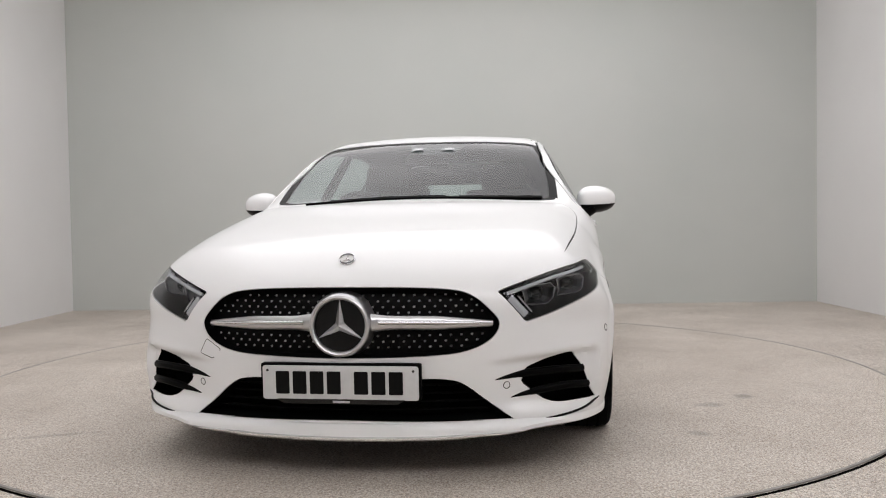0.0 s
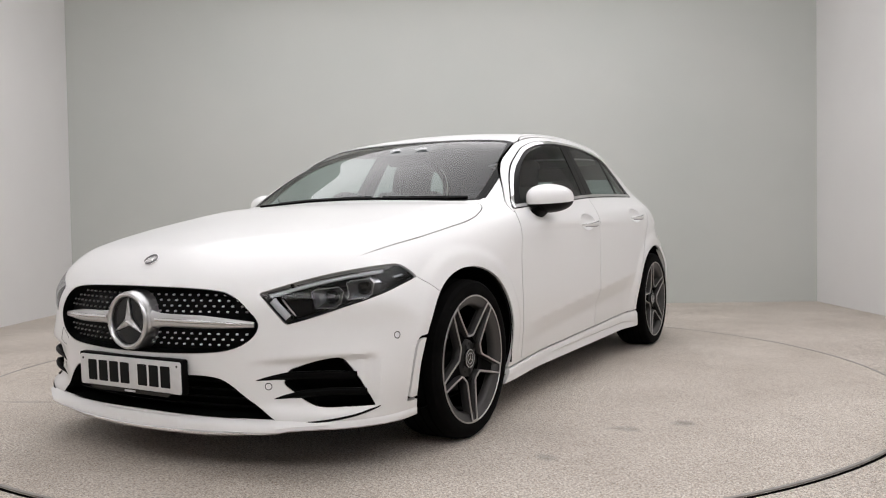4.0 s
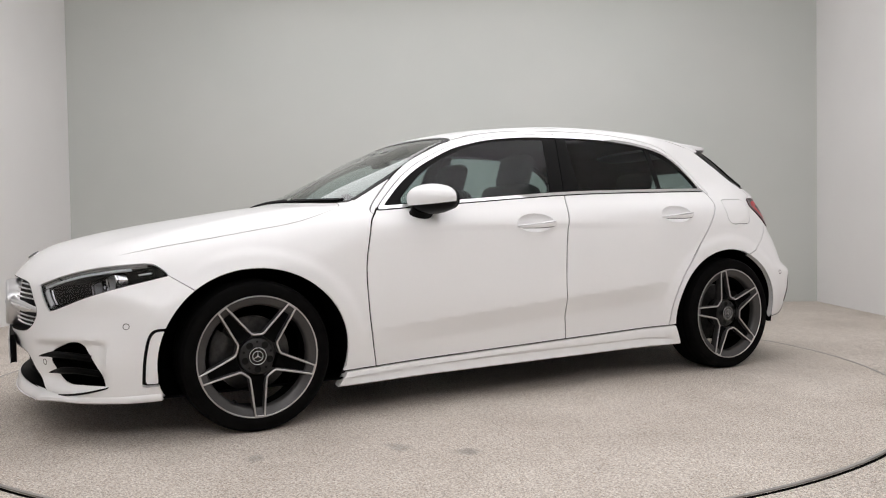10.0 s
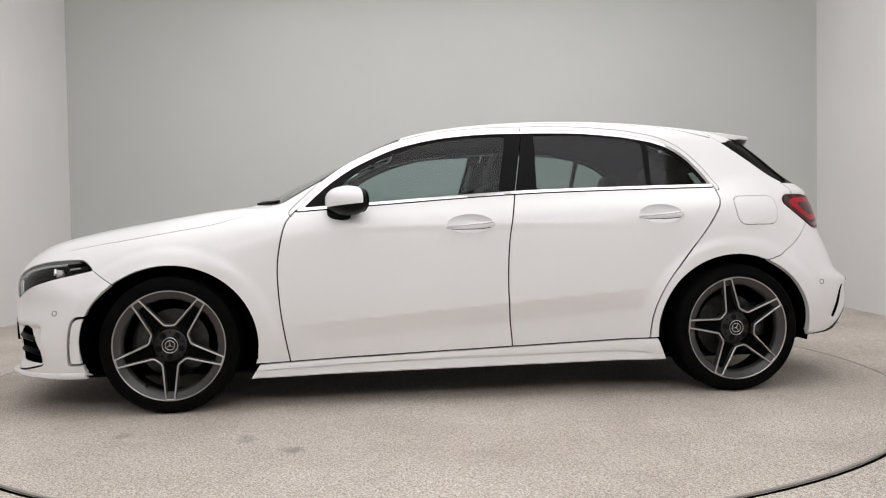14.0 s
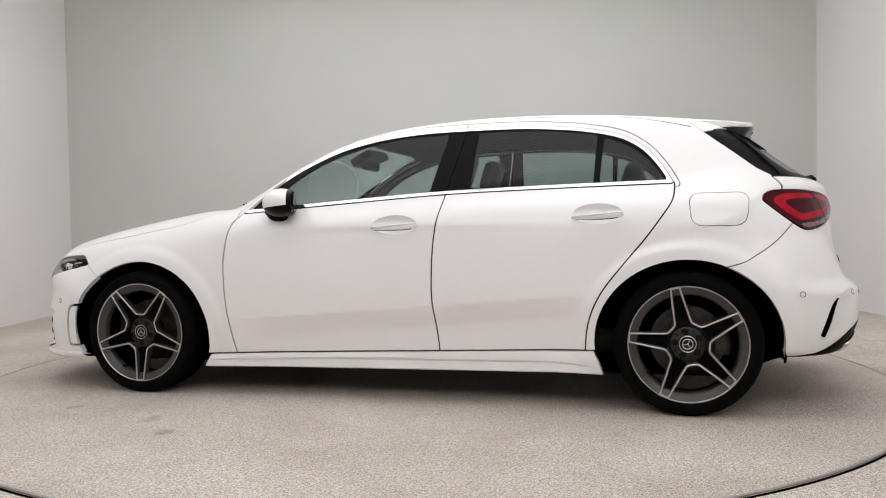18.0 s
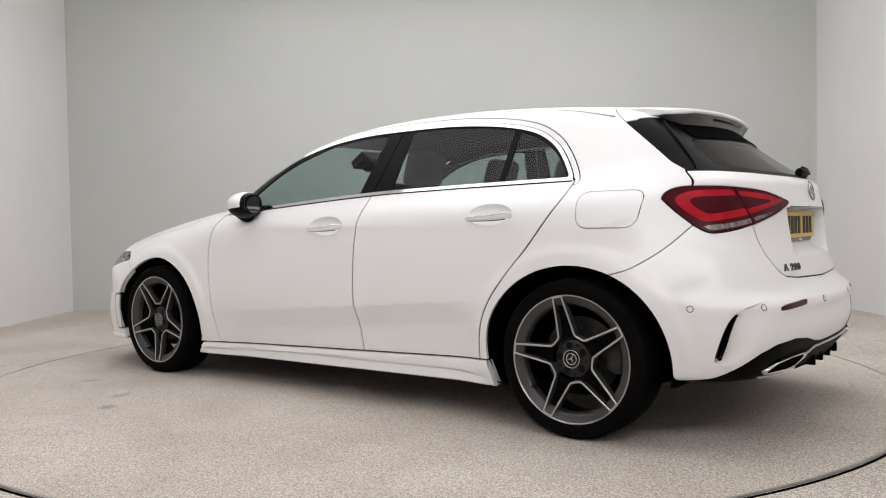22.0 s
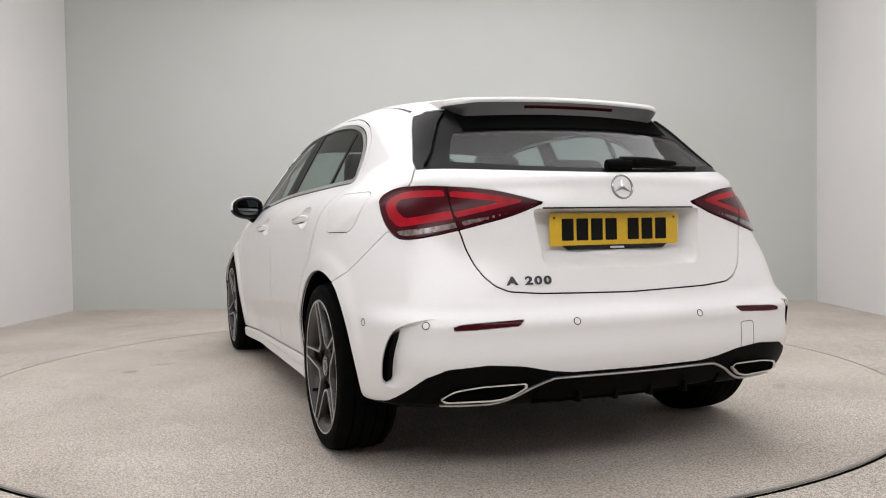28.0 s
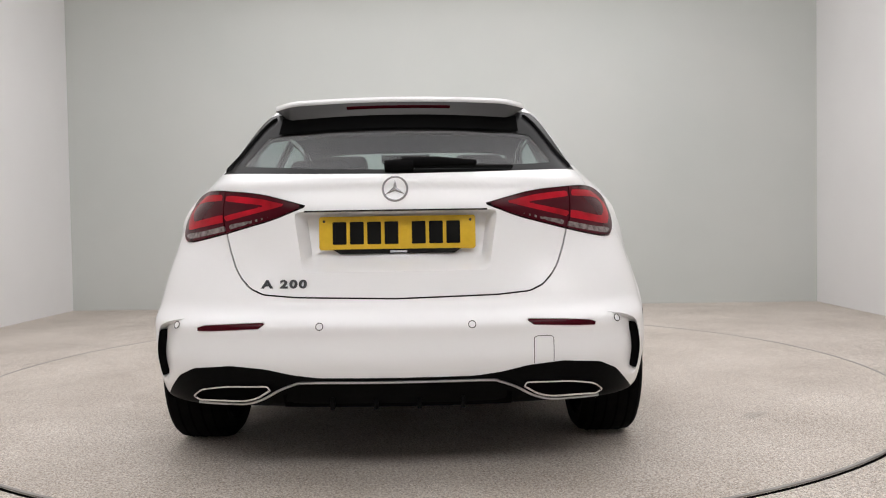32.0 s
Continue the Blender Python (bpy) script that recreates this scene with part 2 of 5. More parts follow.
def side_of(poly, ymin=0.3):
    d = outline(poly)
    return lambda v: np.where(v[:, 1] > ymin, d(v[:, [0, 2]]), 0.15)


def front_of(poly, where):
    """Seen along the car; where: +1 the nose, -1 the tail."""
    d = outline(poly)
    return lambda v: np.where(v[:, 0] * where > 1.2, d(v[:, [1, 2]]), 0.15)


def top_of(poly, zmin=0.6):
    d = outline(poly)
    return lambda v: np.where(v[:, 2] > zmin, d(v[:, [0, 1]]), 0.15)


def corner_of(poly, where):
    """Seen level from the corner: across the diagonal, and up. where: +1 the nose's corner, -1 the tail's."""
    d = outline(poly)
    return lambda v: np.where((v[:, 0] * where > 1.3), d(np.stack([(v[:, 1] - where * v[:, 0]) * 0.70711, v[:, 2]], 1)), 0.15)


def carve(skin, g, gap=0.0025):
    """Takes a panel out of the skin with a joint all round. Returns the panel and the rest."""
    if callable(gap):
        inner, rest = split(skin, lambda v: g(v) + gap(v))
        _, rest = split(rest, lambda v: g(v) - gap(v))
        return inner, rest
    inner, rest = split(skin, lambda v: g(v) + gap)
    if gap:
        _, rest = split(rest, lambda v: g(v) - gap)
    return inner, rest


def mirrored(skin):
    """The piece and its twin across the car's middle, welded where they meet."""
    s = tidy(skin)
    n = len(s.v)
    twin = {i: i if abs(s.v[i, 1]) < 1e-5 else n + i for i in range(n)}
    v = np.concatenate([s.v, s.v * np.array([1, -1, 1])])
    return tidy(Skin(v, s.f + [tuple(twin[k] for k in q[::-1]) for q in s.f]))


def flipped(skin):
    s = tidy(skin)
    return Skin(s.v * np.array([1, -1, 1]), [q[::-1] for q in s.f])


def sunk(skin, d):
    """The piece moved d inwards from the skin."""
    s = tidy(skin)
    q = s.v * np.array([1, 1, 1])
    return Skin(q - normals_at(q) * d, s.f)


def with_edge(skin, depth=0.012):
    """Folds the free edge inwards, as sheet metal is folded at a joint."""
    s = tidy(skin)
    count = {}
    for q in s.f:
        for k, a in enumerate(q):
            b = q[(k + 1) % len(q)]
            count[(a, b)] = count.get((a, b), 0) + 1
    free = [(a, b) for a, b in count if (b, a) not in count]
    ends = sorted({k for e in free for k in e})
    if not ends:
        return s, 0
    nrm = normals_at(s.v[ends])
    at = {k: len(s.v) + i for i, k in enumerate(ends)}
    return Skin(np.concatenate([s.v, s.v[ends] - nrm * depth]), s.f + [(b, a, at[a], at[b]) for a, b in free]), len(free)


def mesh_object(name, v, f, mat, parent=None, label="", smooth=True, sharp=35.0):
    me = bpy.data.meshes.new(name)
    me.from_pydata([tuple(map(float, q)) for q in v], [], f)
    me.update()
    me.materials.append(mat)
    if smooth:
        me.shade_smooth()
        me.set_sharp_from_angle(angle=radians(sharp))
    ob = new(name, me)
    if parent:
        ob.parent = parent
    if label:
        ob["label"] = label
    return ob


def panel(name, skin, mat, parent, label="", depth=0.012, sharp=40.0):
    """One body panel with folded edges."""
    s, _ = with_edge(skin, depth) if depth else (tidy(skin), 0)
    return mesh_object(name, s.v, s.f, mat, parent, label, True, sharp)


def part(name, bm, mat, parent, label="", smooth=True, sharp=40.0):
    me = bpy.data.meshes.new(name)
    bmesh.ops.recalc_face_normals(bm, faces=bm.faces)
    bm.to_mesh(me)
    bm.free()
    me.materials.append(mat)
    if smooth:
        me.shade_smooth()
        me.set_sharp_from_angle(angle=radians(sharp))
    ob = new(name, me)
    if parent:
        ob.parent = parent
    if label:
        ob["label"] = label
    return ob
# ---------------------------------------------------------------- small shapes
def root(p, way, far=0.6):
    """Where the skin lies along way from p, a point outside it."""
    p, way = np.array(p, float), np.array(way, float)
    a, b = 0.0, far
    for n in (100, 60):
        s = np.linspace(a, b, n + 1)
        i = int(np.argmax(form(p + s[:, None] * way) < 0))
        a, b = s[max(i - 1, 0)], s[i]
    return p + b * way


def on_side(x, z):
    return root((x, 1.1, z), (0, -1, 0))


def on_nose(y, z):
    return root((2.45, y, z), (-1, 0, 0), 1.0)


def on_tail(y, z):
    return root((-2.4, y, z), (1, 0, 0), 1.0)


def on_top(x, y):
    return root((x, y, 1.6), (0, 0, -1), 1.2)


def outward(p):
    return normals_at(np.array([p], float))[0]


def tube(line, ra, rb, up=None, closed=False, n=8, taper=None):
    """A bar swept along a line; ra across, rb along up."""
    line = np.array(line, float)
    m = len(line)
    v, f = [], []
    for i in range(m):
        t = line[(i + 1) % m] - line[i - 1] if closed else line[min(i + 1, m - 1)] - line[max(i - 1, 0)]
        t = t / max(np.linalg.norm(t), 1e-9)
        u = np.array(up[i] if up is not None and np.ndim(up) == 2 else up if up is not None else (0, 0, 1), float)
        u = u - t * (u @ t)
        u = u / max(np.linalg.norm(u), 1e-9)
        w = np.cross(t, u)
        k = 1.0 if taper is None else taper[i]
        for j in range(n):
            a = 2 * math.pi * (j + 0.5) / n
            v.append(line[i] + w * ra * k * math.cos(a) + u * rb * k * math.sin(a))
    for i in range(m if closed else m - 1):
        for j in range(n):
            a, b = i * n + j, i * n + (j + 1) % n
            c, d = ((i + 1) % m) * n + (j + 1) % n, ((i + 1) % m) * n + j
            f.append((a, b, c, d))
    if not closed:
        f += [tuple(range(n))[::-1], tuple(range((m - 1) * n, m * n))]
    return v, f


def merged(*pieces):
    v, f = [], []
    for pv, pf in pieces:
        k = len(v)
        v += [tuple(map(float, q)) for q in pv]
        f += [tuple(i + k for i in q) for q in pf]
    return v, f


def solid(name, vf, mat, parent, label="", smooth=True, sharp=40.0):
    bm = bmesh.new()
    vs = [bm.verts.new(tuple(map(float, q))) for q in vf[0]]
    for q in vf[1]:
        try:
            bm.faces.new([vs[i] for i in q])
        except ValueError:
            pass
    return part(name, bm, mat, parent, label, smooth, sharp)


def box(cx, cy, cz, sx, sy, sz, r=0.0, m=None):
    """A block with bevelled edges, as vertices and faces."""
    bm = bmesh.new()
    bmesh.ops.create_cube(bm, size=1.0)
    for q in bm.verts:
        q.co = Vector((q.co.x * sx, q.co.y * sy, q.co.z * sz))
    if r:
        bmesh.ops.bevel(bm, geom=list(bm.edges), offset=r, segments=3, profile=0.5, affect="EDGES")
    mm = Matrix.Translation((cx, cy, cz)) @ (m or Matrix())
    for q in bm.verts:
        q.co = mm @ q.co
    bm.verts.index_update()
    out = [tuple(q.co) for q in bm.verts], [tuple(q.index for q in g.verts) for g in bm.faces]
    bm.free()
    return out


def lathe(profile, n=64, axis="y"):
    """A turned body about the y axis: rows of (radius, along)."""
    v, f = [], []
    for r, a in profile:
        for i in range(n):
            t = 2 * math.pi * i / n
            v.append((r * math.cos(t), a, r * math.sin(t)))
    for k in range(len(profile) - 1):
        for i in range(n):
            j = (i + 1) % n
            f.append((k * n + i, k * n + j, (k + 1) * n + j, (k + 1) * n + i))
    return v, f


def placed(vf, m):
    return [tuple(m @ Vector(q)) for q in vf[0]], vf[1]


def prism(poly, depth, m=None, bevel=0.0):
    """A flat outline in x, y given thickness along z."""
    bm = bmesh.new()
    vs = [bm.verts.new((float(x), float(y), 0)) for x, y in poly]
    face = bm.faces.new(vs)
    ext = bmesh.ops.extrude_face_region(bm, geom=[face])
    top = [e for e in ext["geom"] if isinstance(e, bmesh.types.BMVert)]
    for q in top:
        q.co.z += depth
    if bevel:
        edges = [e for e in bm.edges if all(q in top for q in e.verts)]
        bmesh.ops.bevel(bm, geom=edges, offset=bevel, segments=2, profile=0.5, affect="EDGES")
    for q in bm.verts:
        q.co = (m or Matrix()) @ q.co
    bm.verts.index_update()
    out = [tuple(q.co) for q in bm.verts], [tuple(q.index for q in g.verts) for g in bm.faces]
    bm.free()
    return out


def facing(p, n, up=(0, 0, 1)):
    """A frame at p whose z points along n and whose y points up as far as it can."""
    n = Vector(n).normalized()
    x = Vector(up).cross(n).normalized()
    y = n.cross(x)
    m = Matrix((x, y, n)).transposed().to_4x4()
    m.translation = Vector(p)
    return m


def both(make):
    """Left and right: make(side) with side +1 and -1."""
    for s in (1, -1):
        make(s)


def handed(vf, s):
    return ([(x, y * s, z) for x, y, z in vf[0]], [q[::s] for q in vf[1]])
# ---------------------------------------------------------------- the studio
def flat(name, verts, faces, mat, label, parent=None, kind="structure", smooth=False):
    me = bpy.data.meshes.new(name)
    me.from_pydata(verts, [], faces)
    me.update()
    me.materials.append(mat)
    ob = new(name, me)
    if parent:
        ob.parent = parent
    if kind:
        tagged(ob, label, name.split("_")[0] if not parent else "", kind=kind)
    return ob


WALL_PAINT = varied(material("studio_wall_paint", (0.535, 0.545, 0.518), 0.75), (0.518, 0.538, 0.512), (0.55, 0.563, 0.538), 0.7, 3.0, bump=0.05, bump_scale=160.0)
SIDE_LIT_PAINT = varied(material("studio_side_wall_lit_paint", (0.75, 0.74, 0.735), 0.75), (0.735, 0.725, 0.72), (0.765, 0.755, 0.75), 0.7, 3.0, bump=0.05, bump_scale=160.0)
CEIL_PAINT = material("ceiling_paint", (0.7, 0.7, 0.68), 0.8)
GLOW = bpy.data.materials.new("lit_ceiling_sheet")
GLOW.use_nodes = True
_e = GLOW.node_tree.nodes.new("ShaderNodeEmission")
_e.inputs[0].default_value, _e.inputs[1].default_value = (1.0, 0.975, 0.99, 1), 2.05
GLOW.node_tree.links.new(_e.outputs[0], GLOW.node_tree.nodes["Material Output"].inputs[0])


def wall(name, a, b, mat, label, h=4.2, thick=0.15, out=(0, 1)):
    (ax, ay), (bx, by) = a, b
    ox, oy = out[0] * thick, out[1] * thick
    v = [(ax, ay, FLOOR_Z), (bx, by, FLOOR_Z), (bx + ox, by + oy, FLOOR_Z), (ax + ox, ay + oy, FLOOR_Z)]
    v += [(x, y, h) for x, y, _ in v]
    f = [(0, 1, 5, 4), (1, 2, 6, 5), (2, 3, 7, 6), (3, 0, 4, 7), (4, 5, 6, 7), (3, 2, 1, 0)]
    return flat(name, v, f, mat, label)


FLOOR_Z = -0.005
BL, BR, FL, FR = (-3.934, 8.520), (3.851, 8.304), (-4.03, -2.6), (3.64, -2.6)
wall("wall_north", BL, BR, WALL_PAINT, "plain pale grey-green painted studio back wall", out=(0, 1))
wall("wall_west", FL, BL, SIDE_LIT_PAINT, "plain pale grey painted studio side wall", out=(-1, 0))
wall("wall_east", BR, FR, SIDE_LIT_PAINT, "plain pale grey painted studio side wall", out=(1, 0))
wall("wall_south", FR, FL, SIDE_LIT_PAINT, "plain pale grey painted studio wall behind the camera", out=(0, -1))
flat("ceiling", [(-4.4, -2.8, 4.2), (4.4, -2.8, 4.2), (4.4, 8.9, 4.2), (-4.4, 8.9, 4.2), (-4.4, -2.8, 4.3), (4.4, -2.8, 4.3), (4.4, 8.9, 4.3), (-4.4, 8.9, 4.3)],
     [(3, 2, 1, 0), (4, 5, 6, 7), (0, 1, 5, 4), (1, 2, 6, 5), (2, 3, 7, 6), (3, 0, 4, 7)], CEIL_PAINT, "plain white studio ceiling")


def stone_floor(name, base, dark, light, stains=()):
    """Fine exposed aggregate: grit, broad soil, and a few oily stains of their own shape."""
    m = bpy.data.materials.new(name)
    m.use_nodes = True
    b = m.node_tree.nodes["Principled BSDF"]
    b.inputs["Roughness"].default_value = 0.72
    co = node(m, "ShaderNodeTexCoord")
    grit = node(m, "ShaderNodeTexVoronoi", Scale=230.0)
    link(m, co, "Object", grit, "Vector")
    fine = node(m, "ShaderNodeTexNoise", Scale=120.0, Detail=6.0, Roughness=0.8)
    link(m, co, "Object", fine, "Vector")
    soil = node(m, "ShaderNodeTexNoise", Scale=1.3, Detail=6.0, Roughness=0.6)
    link(m, co, "Object", soil, "Vector")
    r1 = m.node_tree.nodes.new("ShaderNodeValToRGB")
    r1.color_ramp.elements[0].position, r1.color_ramp.elements[1].position = 0.34, 0.69
    r1.color_ramp.elements[0].color, r1.color_ramp.elements[1].color = (*dark, 1), (*light, 1)
    link(m, fine, "Fac", r1, "Fac")
    stone = m.node_tree.nodes.new("ShaderNodeMixRGB")
    stone.blend_type = "OVERLAY"
    stone.inputs["Fac"].default_value = 0.6
    link(m, r1, "Color", stone, "Color1")
    bw = m.node_tree.nodes.new("ShaderNodeRGBToBW")
    link(m, grit, "Color", bw, "Color")
    link(m, bw, "Val", stone, "Color2")
    r2 = m.node_tree.nodes.new("ShaderNodeValToRGB")
    r2.color_ramp.elements[0].position, r2.color_ramp.elements[1].position = 0.35, 0.65
    r2.color_ramp.elements[0].color, r2.color_ramp.elements[1].color = (0.80, 0.785, 0.77, 1), (1, 1, 1, 1)
    link(m, soil, "Fac", r2, "Fac")
    mul = m.node_tree.nodes.new("ShaderNodeMixRGB")
    mul.blend_type = "MULTIPLY"
    mul.inputs["Fac"].default_value = 1.0
    link(m, stone, "Color", mul, "Color1")
    link(m, r2, "Color", mul, "Color2")
    last = mul
    for sx, sy, rx, ry, turn, strength in stains:
        mp = m.node_tree.nodes.new("ShaderNodeMapping")
        mp.vector_type = "TEXTURE"
        mp.inputs["Location"].default_value, mp.inputs["Rotation"].default_value = (sx, sy, 0), (0, 0, radians(turn))
        mp.inputs["Scale"].default_value = (rx, ry, 1)
        link(m, co, "Object", mp, "Vector")
        warp = node(m, "ShaderNodeTexNoise", Scale=14.0, Detail=5.0)
        link(m, co, "Object", warp, "Vector")
        ln = m.node_tree.nodes.new("ShaderNodeVectorMath")
        ln.operation = "LENGTH"
        link(m, mp, "Vector", ln, 0)
        ad = m.node_tree.nodes.new("ShaderNodeMath")
        ad.operation = "MULTIPLY_ADD"
        ad.inputs[1].default_value = 1.6
        link(m, warp, "Fac", ad, 0)
        link(m, ln, "Value", ad, 2)
        rg = m.node_tree.nodes.new("ShaderNodeMapRange")
        for key, value in (("From Min", 1.15), ("From Max", 1.75), ("To Min", strength), ("To Max", 0.0)):
            rg.inputs[key].default_value = value
        link(m, ad, "Value", rg, "Value")
        mx = m.node_tree.nodes.new("ShaderNodeMixRGB")
        mx.inputs["Color2"].default_value = (0.10, 0.095, 0.09, 1)
        link(m, rg, "Result", mx, "Fac")
        link(m, last, "Color", mx, "Color1")
        last = mx
    link(m, last, "Color", b, "Base Color")
    bp = node(m, "ShaderNodeBump", Strength=0.45, Distance=0.004)
    link(m, fine, "Fac", bp, "Height")
    link(m, bp, "Normal", b, "Normal")
    return m


def table_point(x, y):
    """A place beside the car, in the turntable's own frame."""
    a = radians(CAR_ON_TABLE[2])
    return CAR_ON_TABLE[0] + x * math.cos(a) - y * math.sin(a), CAR_ON_TABLE[1] + x * math.sin(a) + y * math.cos(a)


FLOOR_STONE = stone_floor("floor_aggregate", None, (0.25, 0.222, 0.194), (0.92, 0.838, 0.752))
TABLE_STONE = stone_floor("turntable_aggregate", None, (0.25, 0.221, 0.191), (0.92, 0.836, 0.746),
                          tuple((*table_point(x, y), rx, ry, turn, k) for x, y, rx, ry, turn, k in
                                ((0.764, 1.574, 0.075, 0.05, 20, 0.45), (0.96, 1.39, 0.10, 0.05, 10, 0.35), (1.475, 1.25, 0.06, 0.05, 0, 0.35), (1.74, -1.41, 0.30, 0.03, 15, 0.30), (-1.2, -1.5, 0.12, 0.05, 40, 0.25))))


def ring_plate(name, r0, r1, z0, z1, mat, label, centre=AXIS, n=192, parent=None):
    """A flat ring, or a disc where r0 is 0, with a bevelled rim."""
    v, f = [], []
    loops = [(r0, z1), (r1 - 0.004, z1), (r1, z1 - 0.004), (r1, z0)] if r0 == 0 else [(r0, z0), (r0, z1), (r1, z1), (r1, z0)]
    if r0 == 0:
        loops = loops[1:]
    for r, z in loops:
        v += [(r * math.cos(2 * math.pi * i / n), r * math.sin(2 * math.pi * i / n), z) for i in range(n)]
    for k in range(len(loops) - 1):
        for i in range(n):
            j = (i + 1) % n
            f.append((k * n + j, k * n + i, (k + 1) * n + i, (k + 1) * n + j))
    if r0 == 0:
        f.append(tuple(range(n)))
    ob = flat(name, v, f, mat, label, parent, "" if parent else "structure")
    ob.location = (*centre, 0)
    return ob


# the floor round the pit, the dark joint and the turning plate
def floor_sheet():
    n, r = 256, TABLE_R + 0.014
    v, f = [], []
    for i in range(n):
        a = 2 * math.pi * i / n
        c, s = math.cos(a), math.sin(a)
        k = min((4.4 + (AXIS[0] if c < 0 else -AXIS[0])) / max(abs(c), 1e-6), ((8.9 - AXIS[1]) if s > 0 else (AXIS[1] + 2.8)) / max(abs(s), 1e-6))
        v += [(AXIS[0] + r * c, AXIS[1] + r * s, -0.12), (AXIS[0] + r * c, AXIS[1] + r * s, FLOOR_Z), (AXIS[0] + k * c, AXIS[1] + k * s, FLOOR_Z)]
    for i in range(n):
        a, b = 3 * i, 3 * ((i + 1) % n)
        f += [(a + 1, a, b, b + 1)[::-1], (a + 2, a + 1, b + 1, b + 2)[::-1]]
    return flat("floor", v, f, FLOOR_STONE, "pale beige exposed aggregate studio floor round the turntable")


floor_sheet()
ring_plate("pit_ring", TABLE_R - 0.08, TABLE_R + 0.06, -0.16, -0.12, DARK, "dark joint round the turntable", n=128)
turntable = ring_plate("turntable", 0, TABLE_R, -0.13, 0.0, TABLE_STONE, "round beige aggregate turntable with faint stains and tyre dust")

EDGE_METAL = varied(material("worn_edge_metal", (0.30, 0.285, 0.265), 0.5, 0.4), (0.24, 0.228, 0.212), (0.36, 0.342, 0.32), 9.0)
edge_strip = ring_plate("edge_strip", TABLE_R - 0.014, TABLE_R - 0.001, -0.01, 0.0015, EDGE_METAL, "", centre=(0, 0), parent=turntable)
edge_strip["label"] = "worn metal strip round the turntable's edge"
rim_band = ring_plate("rim_band", TABLE_R - 0.0005, TABLE_R + 0.002, -0.09, -0.004, RUBBER, "", centre=(0, 0), parent=turntable)
rim_band["label"] = "dark band for the shadowed gap round the turntable"

# the stretched light sheet that hangs under the ceiling and lights the whole studio
def light_sheet():
    v, f = box(0, 5.1, 3.26, 5.2, 5.2, 0.05, 0.01)
    ob = flat("ceiling_light", v, f, GLOW, "large square stretched white light sheet under the ceiling", kind="")
    tagged(ob, "large stretched white light sheet hung under the ceiling", "ceiling light")
    for x in (-2.4, 2.4):
        for y in (2.8, 7.4):
            solid("hanger", box(x, y, 3.72, 0.012, 0.012, 0.96), STEEL, ob)


light_sheet()


GLOW_FILL = GLOW.copy()
GLOW_FILL.name = "fill_panel_glow"
GLOW_FILL.node_tree.nodes["Emission"].inputs[1].default_value = 4.6


def front_fill():
    """Unseen fill panel on stands, added to brighten the sides that face the camera."""
    tilt = Matrix.Rotation(radians(-28), 4, "X")
    v, f = box(0, -0.55, 3.25, 6.4, 0.05, 1.1, 0.012, tilt)
    ob = flat("softbox", v, f, GLOW_FILL, "", kind="")
    tagged(ob, "unseen fill light on stands, added behind the camera", "softbox")
    solid("back_cover", box(0, -0.59, 3.27, 6.46, 0.03, 1.16, 0.01, tilt), BLACK, ob)
    for x in (-2.6, 2.6):
        solid("stand", box(x, -0.66, 1.616, 0.03, 0.03, 3.268), STEEL, ob)


front_fill()
# ---------------------------------------------------------------- the car: panels out of the skin
RED_LENS = varied(material("red_lamp_lens", (0.36, 0.003, 0.012), 0.3, spec=0.12), (0.22, 0.002, 0.007), (0.46, 0.005, 0.018), 11.0)
DARK_RED = material("dark_red_lamp", (0.050, 0.002, 0.006), 0.2, spec=0.15)
WHITE_PLATE = varied(material("white_plate", (0.62, 0.62, 0.62), 0.35), (0.60, 0.60, 0.60), (0.65, 0.65, 0.65), 40.0)
YELLOW_PLATE = varied(material("yellow_plate", (0.66, 0.42, 0.02), 0.35), (0.62, 0.39, 0.018), (0.68, 0.44, 0.025), 40.0)
MIRROR = material("dark_reflection_mirror_glass", (0.09, 0.095, 0.10), 0.02, 1.0)
LAMP_SILVER = material("lamp_reflector", (0.78, 0.78, 0.80), 0.16, 1.0)
LAMP_GREY = material("lamp_funnel_grey", (0.40, 0.40, 0.41), 0.28, 0.9)
BADGE = material("badge_silver", (0.06, 0.06, 0.063), 0.3, 0.9)
LAMP_WHITE = material("lamp_light_guide", (0.50, 0.51, 0.53), 0.25, coat=0.5)
SEAL = material("black_rubber_seal", (0.004, 0.004, 0.004), 0.5, spec=0.12)

car = tagged(new("car"), "white five-door hatchback with grey five-spoke wheels on the turntable", "car")
skin = make_skin()
under, skin = split(skin, lambda v: v[:, 2] - 0.185 - 0.078 * ramp(v[:, 0], -1.5, -1.78))
under_full = mirrored(under)
mesh_object("underbody", under_full.v, under_full.f, DARK, car, "dark underbody")
for ax in AXLES:
    _, skin = split(skin, lambda v: np.where(v[:, 1] > 0.4, np.hypot((v[:, 0] - ax) / ARCH_LONG, v[:, 2] - WHEEL_Z) - ARCH_R, 0.1))
lower_half, upper_half = split(skin, lambda v: np.where((np.abs(v[:, 0]) < 1.0) & (v[:, 1] > 0.5), v[:, 2] - crease_z(v[:, 0]), 0.05))
skin = joined(upper_half, lower_half)
whole = skin


def sill_top(x):
    return 0.2135 + (0.957 - x) * 0.0334


def pair(name, piece, mat, label="", depth=0.012, sharp=40.0):
    """The panel of the car's left and its twin on the right."""
    a = panel(name, piece, mat, car, label, depth, sharp)
    b = panel(name, flipped(piece), mat, car, label, 0, sharp)
    return a, b


